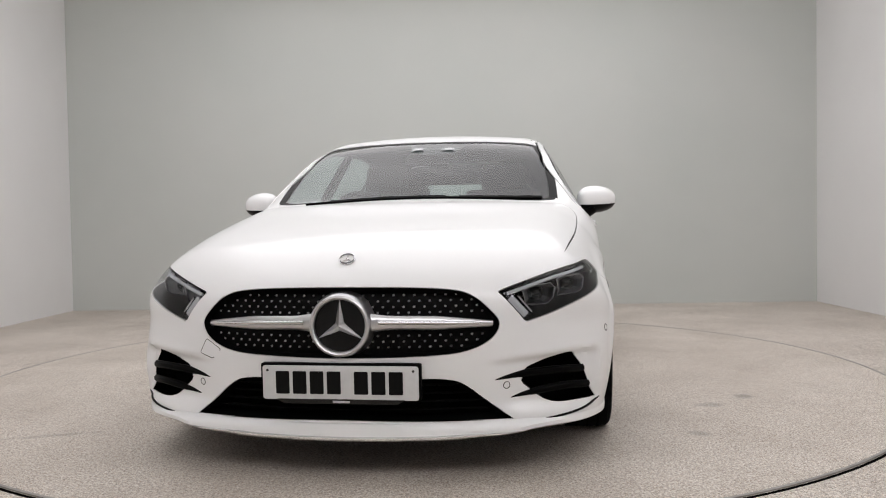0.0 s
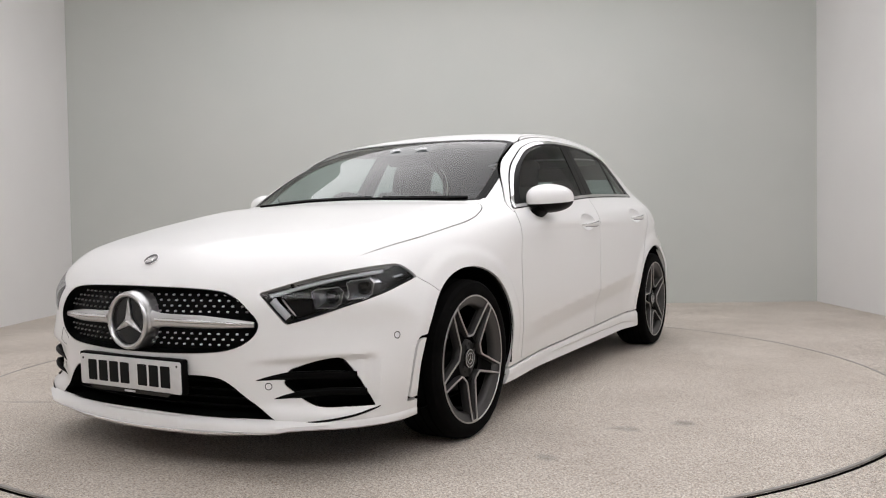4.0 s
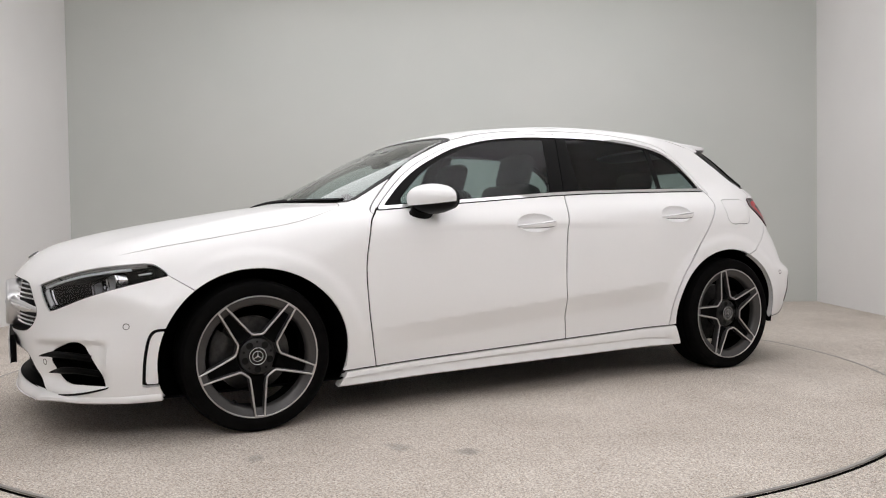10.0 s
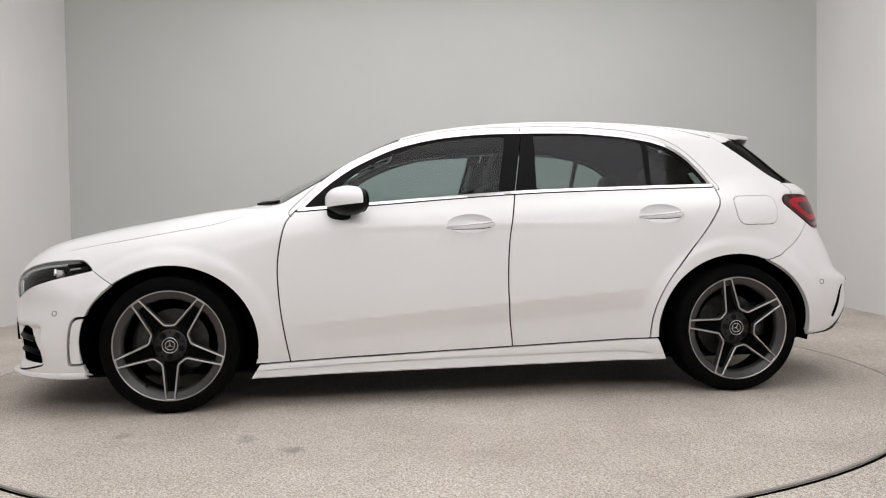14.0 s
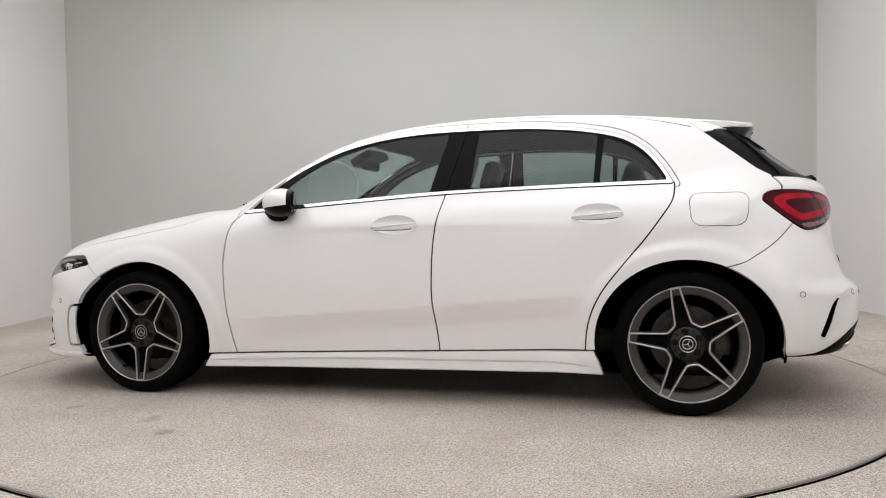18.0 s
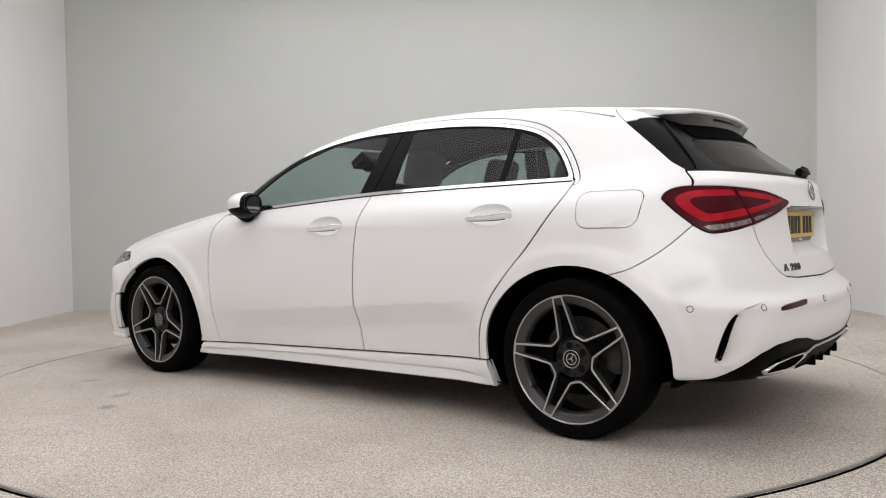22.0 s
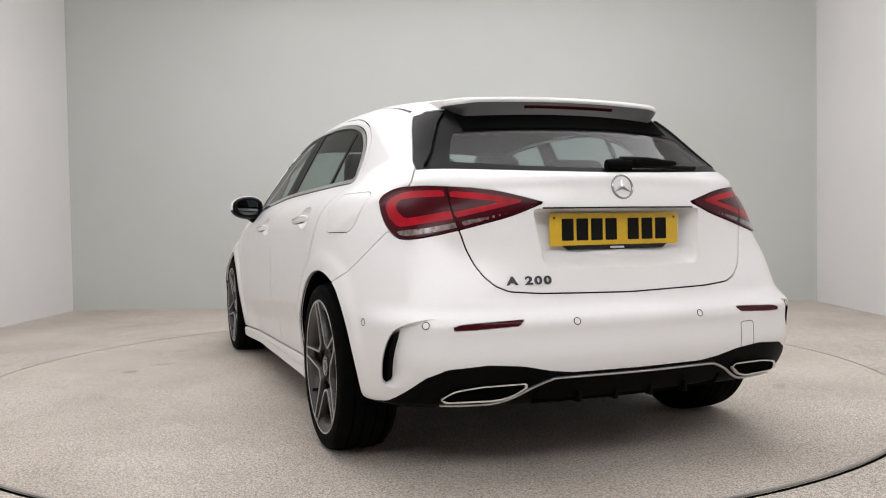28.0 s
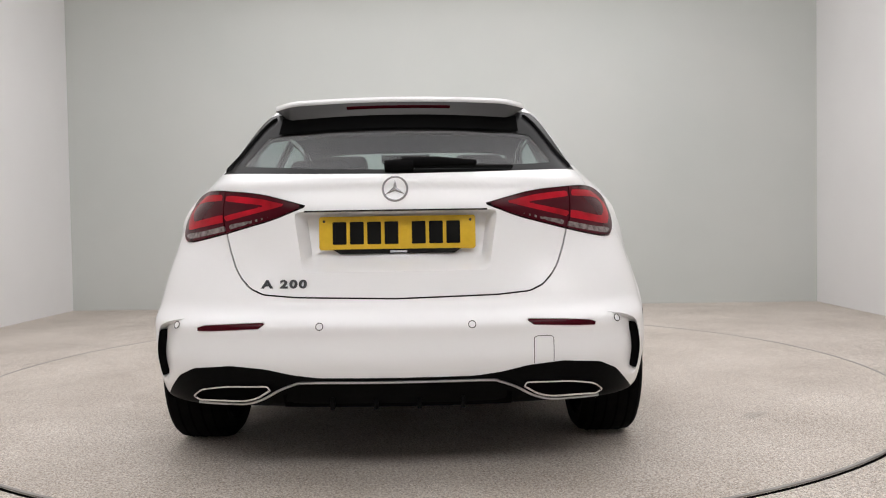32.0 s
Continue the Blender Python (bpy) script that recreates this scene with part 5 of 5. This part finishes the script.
def cover_line(name, pts, find, parent):
    line_ = [find(y, z) for y, z in pts]
    solid(name, tube(line_, 0.0012, 0.0010, skin_normals(line_), False, 6), SEAL, parent, "fine joint round the towing cover")


cover_line("towing_cover_joint", rounded([(-0.441, 0.436), (-0.500, 0.470), (-0.529, 0.419), (-0.476, 0.402)], 0.008), on_nose, front_bumper)
cover_line("towing_cover_joint", np.concatenate([[(-0.440, z) for z in np.linspace(0.402, 0.478, 5)], [(-0.442, 0.485), (-0.450, 0.489), (-0.473, 0.490), (-0.494, 0.489), (-0.502, 0.485)], [(-0.504, z) for z in np.linspace(0.478, 0.406, 5)]]), on_tail, rear_bumper)

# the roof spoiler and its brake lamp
SPOILER_SHADE = material("white_spoiler_in_shade", (0.12, 0.12, 0.12), 0.4)


def spoiler():
    v, f = [], []
    half = 0.472
    ys = np.concatenate([[-half, -0.466], np.linspace(-0.455, 0.455, 35), [0.466, half]])

    def band(y):
        """The tip, the height of the top over it, and the foot of the band below the tip."""
        u = abs(y) / half
        tip = -1.716 + 0.05 * u**2 + 0.075 * max(0, u - 0.82)**2 / 0.0324
        zt = lambda x: float(roof_z(x + 0.05 * y * y)) - 0.09 * y * y - 0.012 * max(0, u - 0.82) / 0.18
        k = float(ramp(np.array(u), 0.86, 1.0))
        zb = (1.257 - 0.012 * u * u) * (1 - k) + (zt(tip) - 0.016) * k
        xb = max(-1.955 - (1.06 - zb) * 1.31 + 0.45 * y * y - 0.006, tip + 0.014)
        return tip, zt, xb, zb
    for y in ys:
        tip, zt, xb, zb = band(y)
        rows = [(x, zt(x) + 0.004 * ramp(np.array(x), -1.40, -1.50) - 0.003 * ramp(np.array(x), -1.42, -1.40)) for x in np.linspace(-1.40, tip + 0.006, 9)]
        rows += [(tip, zt(tip) - 0.004), (tip + 0.001, zt(tip) - 0.010), (tip + 0.005, zt(tip) - 0.014), (xb, zb), (xb + 0.035, zb + 0.004), (-1.50, zt(-1.50) - 0.03)]
        v += [(x, y, z) for x, z in rows]
    m = len(rows)
    for i in range(len(ys) - 1):
        f += [(i * m + j, i * m + (j + 1) % m, (i + 1) * m + (j + 1) % m, (i + 1) * m + j) for j in range(m)]
    f += [tuple(range(m)), tuple(range((len(ys) - 1) * m, len(ys) * m))]
    ob = solid("roof_spoiler", (v, f), PAINT, tailgate, "white roof spoiler with a brake lamp in its edge", sharp=35)
    ob.data.materials.append(SPOILER_SHADE)
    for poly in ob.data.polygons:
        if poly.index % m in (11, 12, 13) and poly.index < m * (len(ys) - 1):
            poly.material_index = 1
    line_ = []
    for y in np.linspace(-0.19, 0.19, 17):
        tip, zt, xb, zb = band(y)
        z0 = zt(tip) - 0.014
        line_.append((tip + 0.005 + (xb - tip - 0.005) * 0.40 - 0.001, y, z0 + (zb - z0) * 0.40))
    solid("brake_lamp", tube(line_, 0.009, 0.003, (-0.6, 0, -0.8), False, 8), DARK_RED, ob, "long dark red brake lamp")
    v, f = [], []
    for i, y in enumerate(np.linspace(-0.44, 0.44, 31)):
        for z in (1.262 - 0.03 * y * y, 1.225, 1.196 - 0.05 * y * y):
            p = on_tail(y, z)
            v.append(tuple(p + outward(p) * 0.003))
        if i:
            f += [(3 * i - 3, 3 * i - 2, 3 * i + 1, 3 * i), (3 * i - 2, 3 * i - 1, 3 * i + 2, 3 * i + 1)]
    solid("under_spoiler_strip", (v, f), DARK, tailgate, "near-black strip under the spoiler")
    # black fins that stand at both sides of the rear window
    for side in (1, -1):
        line_ = []
        for y, z in curve([(0.470, 1.262), (0.505, 1.225), (0.542, 1.165), (0.580, 1.10), (0.618, 1.050)], 5):
            p = on_tail(y, z)
            line_.append(p - outward(p) * 0.002)
        solid("side_fin", handed(tube(line_, 0.006, 0.011, skin_normals(line_), False, 8, [0.7] + [1.0] * (len(line_) - 2) + [0.4]), side), TRIM_BLACK, tailgate, "black fin beside the rear window")


spoiler()

# door handles over their cupped recesses
def handle(x, z, s):
    """A blade handle, slim in front and full behind, over an oval hollow."""
    line_, tp = [], []
    for u in np.linspace(-1, 1, 21):
        px_ = x - u * 0.113
        yy = on_side(px_, z + 0.006 * u)[1]
        line_.append((px_, yy + 0.026 * (1 - abs(u)**5) + 0.005, z + 0.007 * u - 0.003 * (1 - u * u)))
        tp.append((0.62 + 0.38 * float(ramp(np.array(u), -1.0, 0.7))) * (1 - 0.45 * abs(u)**8))
    top = solid("door_handle", handed(tube(line_, 0.0085, 0.0155, (0, 0, 1), False, 14, tp), s), PAINT, car, "white door handle with a chrome strip")
    strip_ = [(a, b + 0.0060, c + 0.0095 * k) for (a, b, c), k in zip(line_, tp)]
    under_ = [(a, b - 0.003, c - 0.0150 * k) for (a, b, c), k in list(zip(line_, tp))[2:-2]]
    solid("grip", handed(tube(under_, 0.007, 0.0035, (0, 0, 1), False, 8, tp[2:-2]), s), BADGE, top, "dark bar that shades the underside of the grip")
    solid("handle_strip", handed(tube(strip_, 0.0048, 0.0040, (0, 0, 1), False, 8, tp), s), CHROME, top, "chrome strip")
    rim_ = cup_outline(x, z)
    mid = rim_.mean(0)
    v, f, m, rings = [], [], len(rim_), 9
    for k in range(rings):
        r = 1 - k / rings
        for q in rim_:
            p = on_side(*(mid + (q - mid) * r))
            v.append((p[0], p[1] - 0.030 * (1 - r**3) - 0.0005, p[2]))
    for k in range(rings - 1):
        f += [(k * m + i, k * m + (i + 1) % m, (k + 1) * m + (i + 1) % m, (k + 1) * m + i) for i in range(m)]
    f.append(tuple(range((rings - 1) * m, rings * m)))
    solid("handle_cup", handed((v, f), s), PAINT, top, "white oval hollow behind the handle", sharp=60)
    return top


for s in (1, -1):
    for hx, hz in HANDLES:
        handle(hx, hz, s)


# door mirrors
def door_mirror(s):
    top = new("door_mirror")
    top.parent = car
    top["label"] = "white door mirror with a black foot"
    c, r = np.array((0.545, 0.903, 0.968)), np.array((0.092, 0.100, 0.070))
    v, f, nu, nv = [], [], 36, 20
    for j in range(nv + 1):
        t = math.pi * j / nv
        for i in range(nu):
            a = 2 * math.pi * i / nu
            e = lambda q, k: math.copysign(abs(q)**k, q)
            x, y, z = e(math.sin(t), 0.8) * e(math.cos(a), 0.8), e(math.cos(t), 0.8), e(math.sin(t), 0.8) * e(math.sin(a), 0.8)
            z *= 1.0 - 0.15 * (y > 0) * y - 0.10 * x * (x > 0)
            p = c + r * np.array((x, y, z))
            p[0] -= 0.055 * (p[1] - 0.905) / 0.1 * 0.6
            v.append(p)
    for j in range(nv):
        for i in range(nu):
            k = (i + 1) % nu
            f.append((j * nu + i, j * nu + k, (j + 1) * nu + k, (j + 1) * nu + i))
    egg = Skin(np.array(v), f)
    rear_cut = lambda q: (q[:, 0] - (0.478 - 0.033 * (q[:, 1] - 0.905) / 0.1))
    glass_side, shell = split(egg, rear_cut, 0.0)
    lower, upper = split(shell, lambda q: q[:, 2] - (0.948 + 0.10 * (0.545 - q[:, 0])), 0.0)
    edge, upper = split(upper, lambda q: (q[:, 0] - (0.500 - 0.033 * (q[:, 1] - 0.905) / 0.1)), 0.0)
    for nm, piece, mat, words in (("cap", upper, PAINT, "white mirror cap"), ("edge", edge, TRIM_BLACK, "black edge of the mirror housing"), ("underside", lower, TRIM_BLACK, "black mirror underside")):
        t_ = tidy(piece)
        mesh_object(nm, *handed(([tuple(q) for q in t_.v], t_.f), s), mat, top, words)
    t_ = tidy(glass_side)
    back_v = np.array([[0.470 - 0.033 * (q[1] - 0.905) / 0.1, q[1], q[2]] for q in t_.v])
    rim_v = c + (back_v - c) * np.array((1, 1.0, 1.0))
    mesh_object("rim", *handed(([tuple(q) for q in rim_v], t_.f), s), TRIM_BLACK, top, "black mirror rim")
    pane_v = c + (back_v - c) * np.array((1, 0.86, 0.82)) + np.array((-0.003, 0, 0))
    mesh_object("mirror_glass", *handed(([tuple(q) for q in pane_v], t_.f), s), MIRROR, top, "mirror glass")
    foot = [(0.585, 0.890, 0.925), (0.583, 0.862, 0.905), (0.580, 0.838, 0.893), (0.578, 0.812, 0.900)]
    solid("foot", handed(tube(curve(foot, 4), 0.056, 0.026, (0, 0.5, 1), False, 12), s), BLACK, top, "black mirror foot")


both(door_mirror)

# wipers
for pts in ([(1.03, -0.50), (1.045, -0.30), (1.045, 0.0), (1.025, 0.18)], [(1.04, 0.10), (1.010, 0.32), (0.945, 0.52), (0.893, 0.63)]):
    line = [on_top(x, y) + np.array((0, 0, 0.006)) for x, y in curve(pts, 6)]
    w = solid("wiper", tube(line, 0.007, 0.006, (0, 0, 1), False, 6), BLACK, car, "black windscreen wiper")
    solid("blade", tube([p + np.array((-0.016, 0, 0.004)) for p in line[4:]], 0.004, 0.007, (0, 0, 1), False, 6), SEAL, w)
line = [on_tail(y, z) + np.array((-0.030, 0, 0.008)) for y, z in ((-0.02, 1.050), (-0.14, 1.052), (-0.27, 1.048))]
rw = solid("rear_wiper", tube(line, 0.012, 0.018, (0, 0, 1), False, 10, [1.0, 0.9, 0.45]), BLACK, car, "black rear wiper with a broad cover")
solid("pivot_cover", tube([on_tail(y, 1.046) + np.array((-0.022, 0, 0)) for y in (0.035, -0.01, -0.06)], 0.02, 0.024, (0, 0, 1), False, 12, [0.8, 1.0, 0.9]), BLACK, rw)
solid("blade", tube([on_tail(y, 1.043 + 0.006 * abs(y)) + np.array((-0.012, 0, 0)) for y in np.linspace(0.03, -0.395, 9)], 0.006, 0.007, (0, 0, 1), False, 6), SEAL, rw)
# ---------------------------------------------------------------- wheels
HUB_PAINT = varied(material("dark_hub_paint", (0.014, 0.0135, 0.0135), 0.45, 0.3), (0.011, 0.0105, 0.0105), (0.018, 0.0175, 0.0175), 150.0, 2.0)
SPOKE_BLACK = material("near_black_wheel_recess", (0.003, 0.003, 0.003), 0.5, spec=0.03)


def make_wheel():
    """Axle along y, outer face towards +y, spoke at the bottom."""
    top = new("wheel")
    top["label"] = "grey five-spoke alloy wheel with a black tyre"
    top.parent = car
    tyre = [(0.240, 0.082), (0.248, 0.094), (0.264, 0.101), (0.286, 0.102), (0.301, 0.096), (0.311, 0.084), (0.3150, 0.06), (0.3165, 0.02), (0.3165, -0.06), (0.312, -0.10), (0.29, -0.122), (0.25, -0.115), (0.238, -0.10)]
    t = solid("tyre", lathe(tyre, 96), RUBBER, top, "black low-profile tyre", sharp=25)
    for y in (-0.075, -0.035, 0.008, 0.048):
        solid("groove", lathe([(0.3172, y - 0.004), (0.3174, y), (0.3172, y + 0.004)], 96), DARK, t)
    rim = solid("rim", lathe([(0.240, -0.10), (0.230, -0.09), (0.219, -0.05), (0.215, 0.03), (0.221, 0.062), (0.231, 0.078), (0.246, 0.085), (0.250, 0.092)], 96), SPOKE_BLACK, top, "rim barrel darkened for the shade between the spokes")
    solid("rim_edge", lathe([(0.2540, 0.086), (0.2552, 0.0945), (0.2535, 0.0985), (0.2500, 0.0990), (0.2480, 0.0965)], 96), MACHINED, rim, "bright machined rim edge")
    solid("rim_face", lathe([(0.2485, 0.0955), (0.244, 0.092), (0.222, 0.086), (0.213, 0.076), (0.211, 0.05)], 96), GUNMETAL, rim, "dark grey rim face")

    def dish(r):
        return 0.079 + 0.017 * (r / 0.24)**1.5
    for k in range(5):
        a0 = math.radians(-90 + 72 * k)
        dA, nA = np.array((math.cos(a0), math.sin(a0))), np.array((-math.sin(a0), math.cos(a0)))
        a1 = a0 + math.radians(72)
        dB, nB = np.array((math.cos(a1), math.sin(a1))), np.array((-math.sin(a1), math.cos(a1)))
        mid = np.array((math.cos(a0 + math.radians(36)), math.sin(a0 + math.radians(36))))
        across_ = np.array((-mid[1], mid[0]))
        pts = [dA * 0.250 + nA * 0.0185, dA * 0.088 + nA * 0.0345, dB * 0.088 - nB * 0.0345, dB * 0.250 - nB * 0.0185]
        bends = rounded(pts, 0.012, 4)[5:-5]
        flat_ = np.concatenate([[pts[0], pts[0] * 0.6 + pts[1] * 0.4], bends[1:-1], [pts[-1] * 0.6 + pts[-2] * 0.4, pts[-1]]])
        line = [(p[0], dish(np.hypot(*p)), p[1]) for p in flat_]
        solid("spoke_edge", tube(line, 0.0040, 0.003, (0, 1, 0), False, 8), MACHINED, top, "bright machined spoke edge")
        low = [(p[0] * 1.0, dish(np.hypot(*p)) - 0.020, p[1]) for p in flat_]
        sp = solid("spoke_flank", tube(low, 0.0070, 0.018, (0, 1, 0), False, 8), GUNMETAL, top, "grey spoke flank")
        v = []
        rr = np.linspace(0.084, 0.248, 10)
        for r in rr:
            w = np.interp(r, [0.05, 0.09, 0.12, 0.25], [0.036, 0.032, 0.029, 0.016])
            sink = np.interp(r, [0.05, 0.085, 0.115, 0.25], [0.008, 0.010, 0.024, 0.020])
            for sgn, dy in ((-1, -sink), (1, -sink), (1, -0.045), (-1, -0.045)):
                q = dA * r + nA * w * sgn
                v.append((q[0], dish(r) + dy, q[1]))
        f = []
        for i in range(9):
            f += [(4 * i + j, 4 * i + (j + 1) % 4, 4 * i + 4 + (j + 1) % 4, 4 * i + 4 + j) for j in range(4)]
        solid("spoke", (v, f), SPOKE_BLACK, top, "black hollow of the spoke", sharp=30)
        end = [(q[0], dish(0.246) , q[1]) for q in (dA * 0.2465 + nA * 0.017, dA * 0.2475, dA * 0.2465 - nA * 0.017)]
        solid("spoke_end", tube(end, 0.0035, 0.003, (0, 1, 0), False, 8), MACHINED, sp)
        bx, bz = 0.0545 * math.cos(a0), 0.0545 * math.sin(a0)
        solid("bolt_hole", placed(lathe([(0.0145, 0.0015), (0.0135, 0.0012), (0.0003, 0.0010)], 16), Matrix.Translation((bx, 0.0725, bz))), SEAL, top, "dark bolt hole")
        ab = a0 + math.radians(36)
        bx, bz = 0.060 * math.cos(ab), 0.060 * math.sin(ab)
        solid("small_hole", placed(lathe([(0.0050, 0.0012), (0.0003, 0.0010)], 10), Matrix.Translation((bx, 0.0725, bz))), SEAL, top)
    solid("hub", lathe([(0.0003, 0.070), (0.062, 0.070), (0.074, 0.064), (0.078, 0.040), (0.078, 0.0)], 48), HUB_PAINT, top, "dark grey hub")
    cap = solid("hub_cap", lathe([(0.0003, 0.079), (0.022, 0.079), (0.026, 0.0795), (0.034, 0.079), (0.0365, 0.076), (0.037, 0.068)], 40), GLOSS_BLACK, top, "black hub cap with a silver emblem")
    for r, w in ((0.0215, 0.0012), (0.0350, 0.0014)):
        ringl = [(r * math.cos(a), 0.0798, r * math.sin(a)) for a in np.linspace(0, 2 * math.pi, 33)[:-1]]
        solid("ring", tube(ringl, w, 0.001, (0, 1, 0), True, 6), SATIN, cap)
    for k in range(3):
        a = math.radians(90 + 120 * k)
        solid("arm", tube([(0, 0.0802, 0), (0.0205 * math.cos(a), 0.0798, 0.0205 * math.sin(a))], 0.0028, 0.0012, (0, 1, 0), False, 6, [1.0, 0.2]), CHROME, cap)
    solid("brake_disc", lathe([(0.075, -0.012), (0.160, -0.012), (0.160, -0.034), (0.075, -0.034)], 64), STEEL, top, "grey steel brake disc")
    solid("brake_bell", lathe([(0.0003, 0.006), (0.074, 0.006), (0.076, -0.012)], 40), BLACK, top)
    solid("valve", placed(lathe([(0.0003, 0.016), (0.006, 0.016), (0.006, -0.016)], 10), Matrix.Translation((0.205 * math.cos(-1.05), 0.080, 0.205 * math.sin(-1.05)))), SEAL, top)
    return top


def caliper(parent, a, turn):
    """The brake caliper stays with the axle while its wheel is set at its own angle."""
    v, f = [], []
    n = 10
    for i in range(n + 1):
        t = math.radians(a - turn - 28 + 56 * i / n)
        for r, y in ((0.115, 0.012), (0.165, 0.016), (0.185, 0.004), (0.185, -0.05), (0.115, -0.045)):
            v.append((r * math.cos(t), y, r * math.sin(t)))
    for i in range(n):
        f += [(5 * i + j, 5 * i + (j + 1) % 5, 5 * i + 5 + (j + 1) % 5, 5 * i + 5 + j) for j in range(5)]
    f += [tuple(range(5)), tuple(range(5 * n, 5 * n + 5))]
    solid("brake_caliper", (v, f), STEEL, parent, "grey brake caliper")


# seen from the car's left, with the tail to the right, a spoke of the front wheel points straight down
wheel = make_wheel()
wheels = [wheel]
spots = [(AXLES[0], 1, 0), (AXLES[1], 1, -24), (AXLES[0], -1, 10), (AXLES[1], -1, 40)]
for ax, s, turn in spots:
    m = pose(ax, 0.805 * s, WHEEL_Z) @ (Matrix() if s > 0 else Matrix.Rotation(math.pi, 4, "Z")) @ Matrix.Rotation(radians(turn), 4, "Y")
    if wheel.matrix_local == Matrix() and len(wheels) == 1 and ax == AXLES[0] and s == 1:
        w = wheel
        w.matrix_local = m
    else:
        w = copy_thing(wheel, m)
        wheels.append(w)
for w, (ax, s, turn) in zip(wheels, spots):
    caliper(w, 10 if ax > 0 else 170, -turn)
# ---------------------------------------------------------------- what shows through the glass
def seat(x, y, rear=False):
    top = new("seat" if not rear else "rear_seat")
    top.parent = car
    top["label"] = "dark leather car seat with a headrest"
    lean = Matrix.Rotation(radians(-18), 4, "Y")
    solid("cushion", box(x + 0.20, y, 0.46, 0.50, 0.50, 0.16, 0.05), SEAT, top)
    solid("backrest", box(x - 0.10, y, 0.78, 0.13, 0.48 if not rear else 0.56, 0.58 if not rear else 0.50, 0.05, lean), SEAT, top, "dark backrest")
    solid("headrest", box(x - 0.205 if not rear else x - 0.19, y, 1.135 if not rear else 1.065, 0.09, 0.27, 0.19 if not rear else 0.15, 0.04, lean), SEAT, top, "dark headrest")
    for dy in (-0.06, 0.06):
        solid("headrest_post", box(x - 0.175, y + dy, 1.03, 0.012, 0.012, 0.10, 0.0, lean), STEEL, top)


for y in (0.37, -0.37):
    seat(-0.05, y)
    seat(-0.93, y, True)
solid("cabin_floor", box(-0.35, 0, 0.29, 2.6, 1.44, 0.10, 0.03), CABIN, car, "dark carpeted cabin floor")
solid("parcel_shelf", box(-1.50, 0, 0.965, 0.42, 1.10, 0.02, 0.006), CABIN, car, "black parcel shelf")
dash = []
for y in np.linspace(-0.72, 0.72, 17):
    bow = 0.05 * (1 - (y / 0.72)**2)
    dash += [(0.90 + bow * 0.6, y, 0.905), (0.72 + bow, y, 0.925), (0.55 + bow * 0.4, y, 0.905), (0.47 + bow * 0.3, y, 0.86), (0.50 + bow * 0.3, y, 0.70), (0.62, y, 0.50), (0.90, y, 0.50)]
dash_f = [(7 * i + j, 7 * i + (j + 1) % 7, 7 * i + 7 + (j + 1) % 7, 7 * i + 7 + j) for i in range(16) for j in range(7)] + [tuple(range(7)), tuple(range(112, 119))]
solid("dashboard", (dash, dash_f), CABIN, car, "black dashboard")
solid("centre_console", box(0.15, 0, 0.53, 0.9, 0.22, 0.28, 0.04), CABIN, car, "black centre console")
wheel_m = pose(0.40, -0.37, 0.865) @ Matrix.Rotation(radians(-65), 4, "Y")
steer = new("steering_wheel")
steer.parent = car
steer.matrix_local = wheel_m
steer["label"] = "dark leather steering wheel with three spokes"
solid("rim", tube([(0.178 * math.cos(a), 0.178 * math.sin(a), 0) for a in np.linspace(0, 2 * math.pi, 41)[:-1]], 0.016, 0.018, (0, 0, 1), True, 10), SEAT, steer)
solid("boss", placed(lathe([(0.0003, 0.03), (0.06, 0.026), (0.075, 0.0), (0.05, -0.05)], 24), Matrix.Rotation(radians(90), 4, "X")), CABIN, steer)
for a in (90, -90, 180):
    d = (math.cos(radians(a)), math.sin(radians(a)))
    solid("spoke", tube([(d[0] * 0.05, d[1] * 0.05, 0), (d[0] * 0.17, d[1] * 0.17, 0)], 0.018, 0.008, (0, 0, 1), False, 8), SATIN, steer)
solid("rear_view_mirror", box(0.40, 0.0, 1.205, 0.035, 0.24, 0.065, 0.02), CABIN, car, "black inside mirror")
cam_box = [on_top(x, y) - np.array((0, 0, 0.012)) for x, y in ((0.34, -0.10), (0.34, 0.20), (0.47, 0.155), (0.47, -0.085))]
solid("sensor_housing", ([tuple(p) for p in cam_box] + [tuple(p - np.array((0.02, 0, 0.04))) for p in cam_box], [(0, 1, 2, 3), (7, 6, 5, 4), (0, 4, 5, 1), (1, 5, 6, 2), (2, 6, 7, 3), (3, 7, 4, 0)]), TRIM_BLACK, car, "black camera housing behind the windscreen")
for y in (0.118, -0.05):
    p = on_top(0.43, y) + np.array((0.001, 0, 0.001))
    solid("camera_window", prism([(-0.038, -0.014), (0.038, -0.014), (0.012, 0.018), (-0.012, 0.018)], 0.002, facing(p, outward(p), (-1, 0, 0))), LAMP_WHITE, car, "small bright camera window")
# ---------------------------------------------------------------- what moves
def motions():
    """The turntable turns steadily, and the car stands on it."""
    rows_table, rows_car = [], []
    for k in range(33):
        m = Matrix.Translation((*AXIS, 0)) @ Matrix.Rotation(radians(turned(k)), 4, "Z")
        rows_table.append((k, m))
        n = Matrix.Translation((*CAR_AXIS, 0)) @ Matrix.Rotation(radians(turned(k)), 4, "Z")
        rows_car.append((k, n @ pose(CAR_ON_TABLE[0], CAR_ON_TABLE[1], 0, 0, 0, CAR_ON_TABLE[2])))
    walk(turntable, rows_table)
    walk(car, rows_car)


motions()
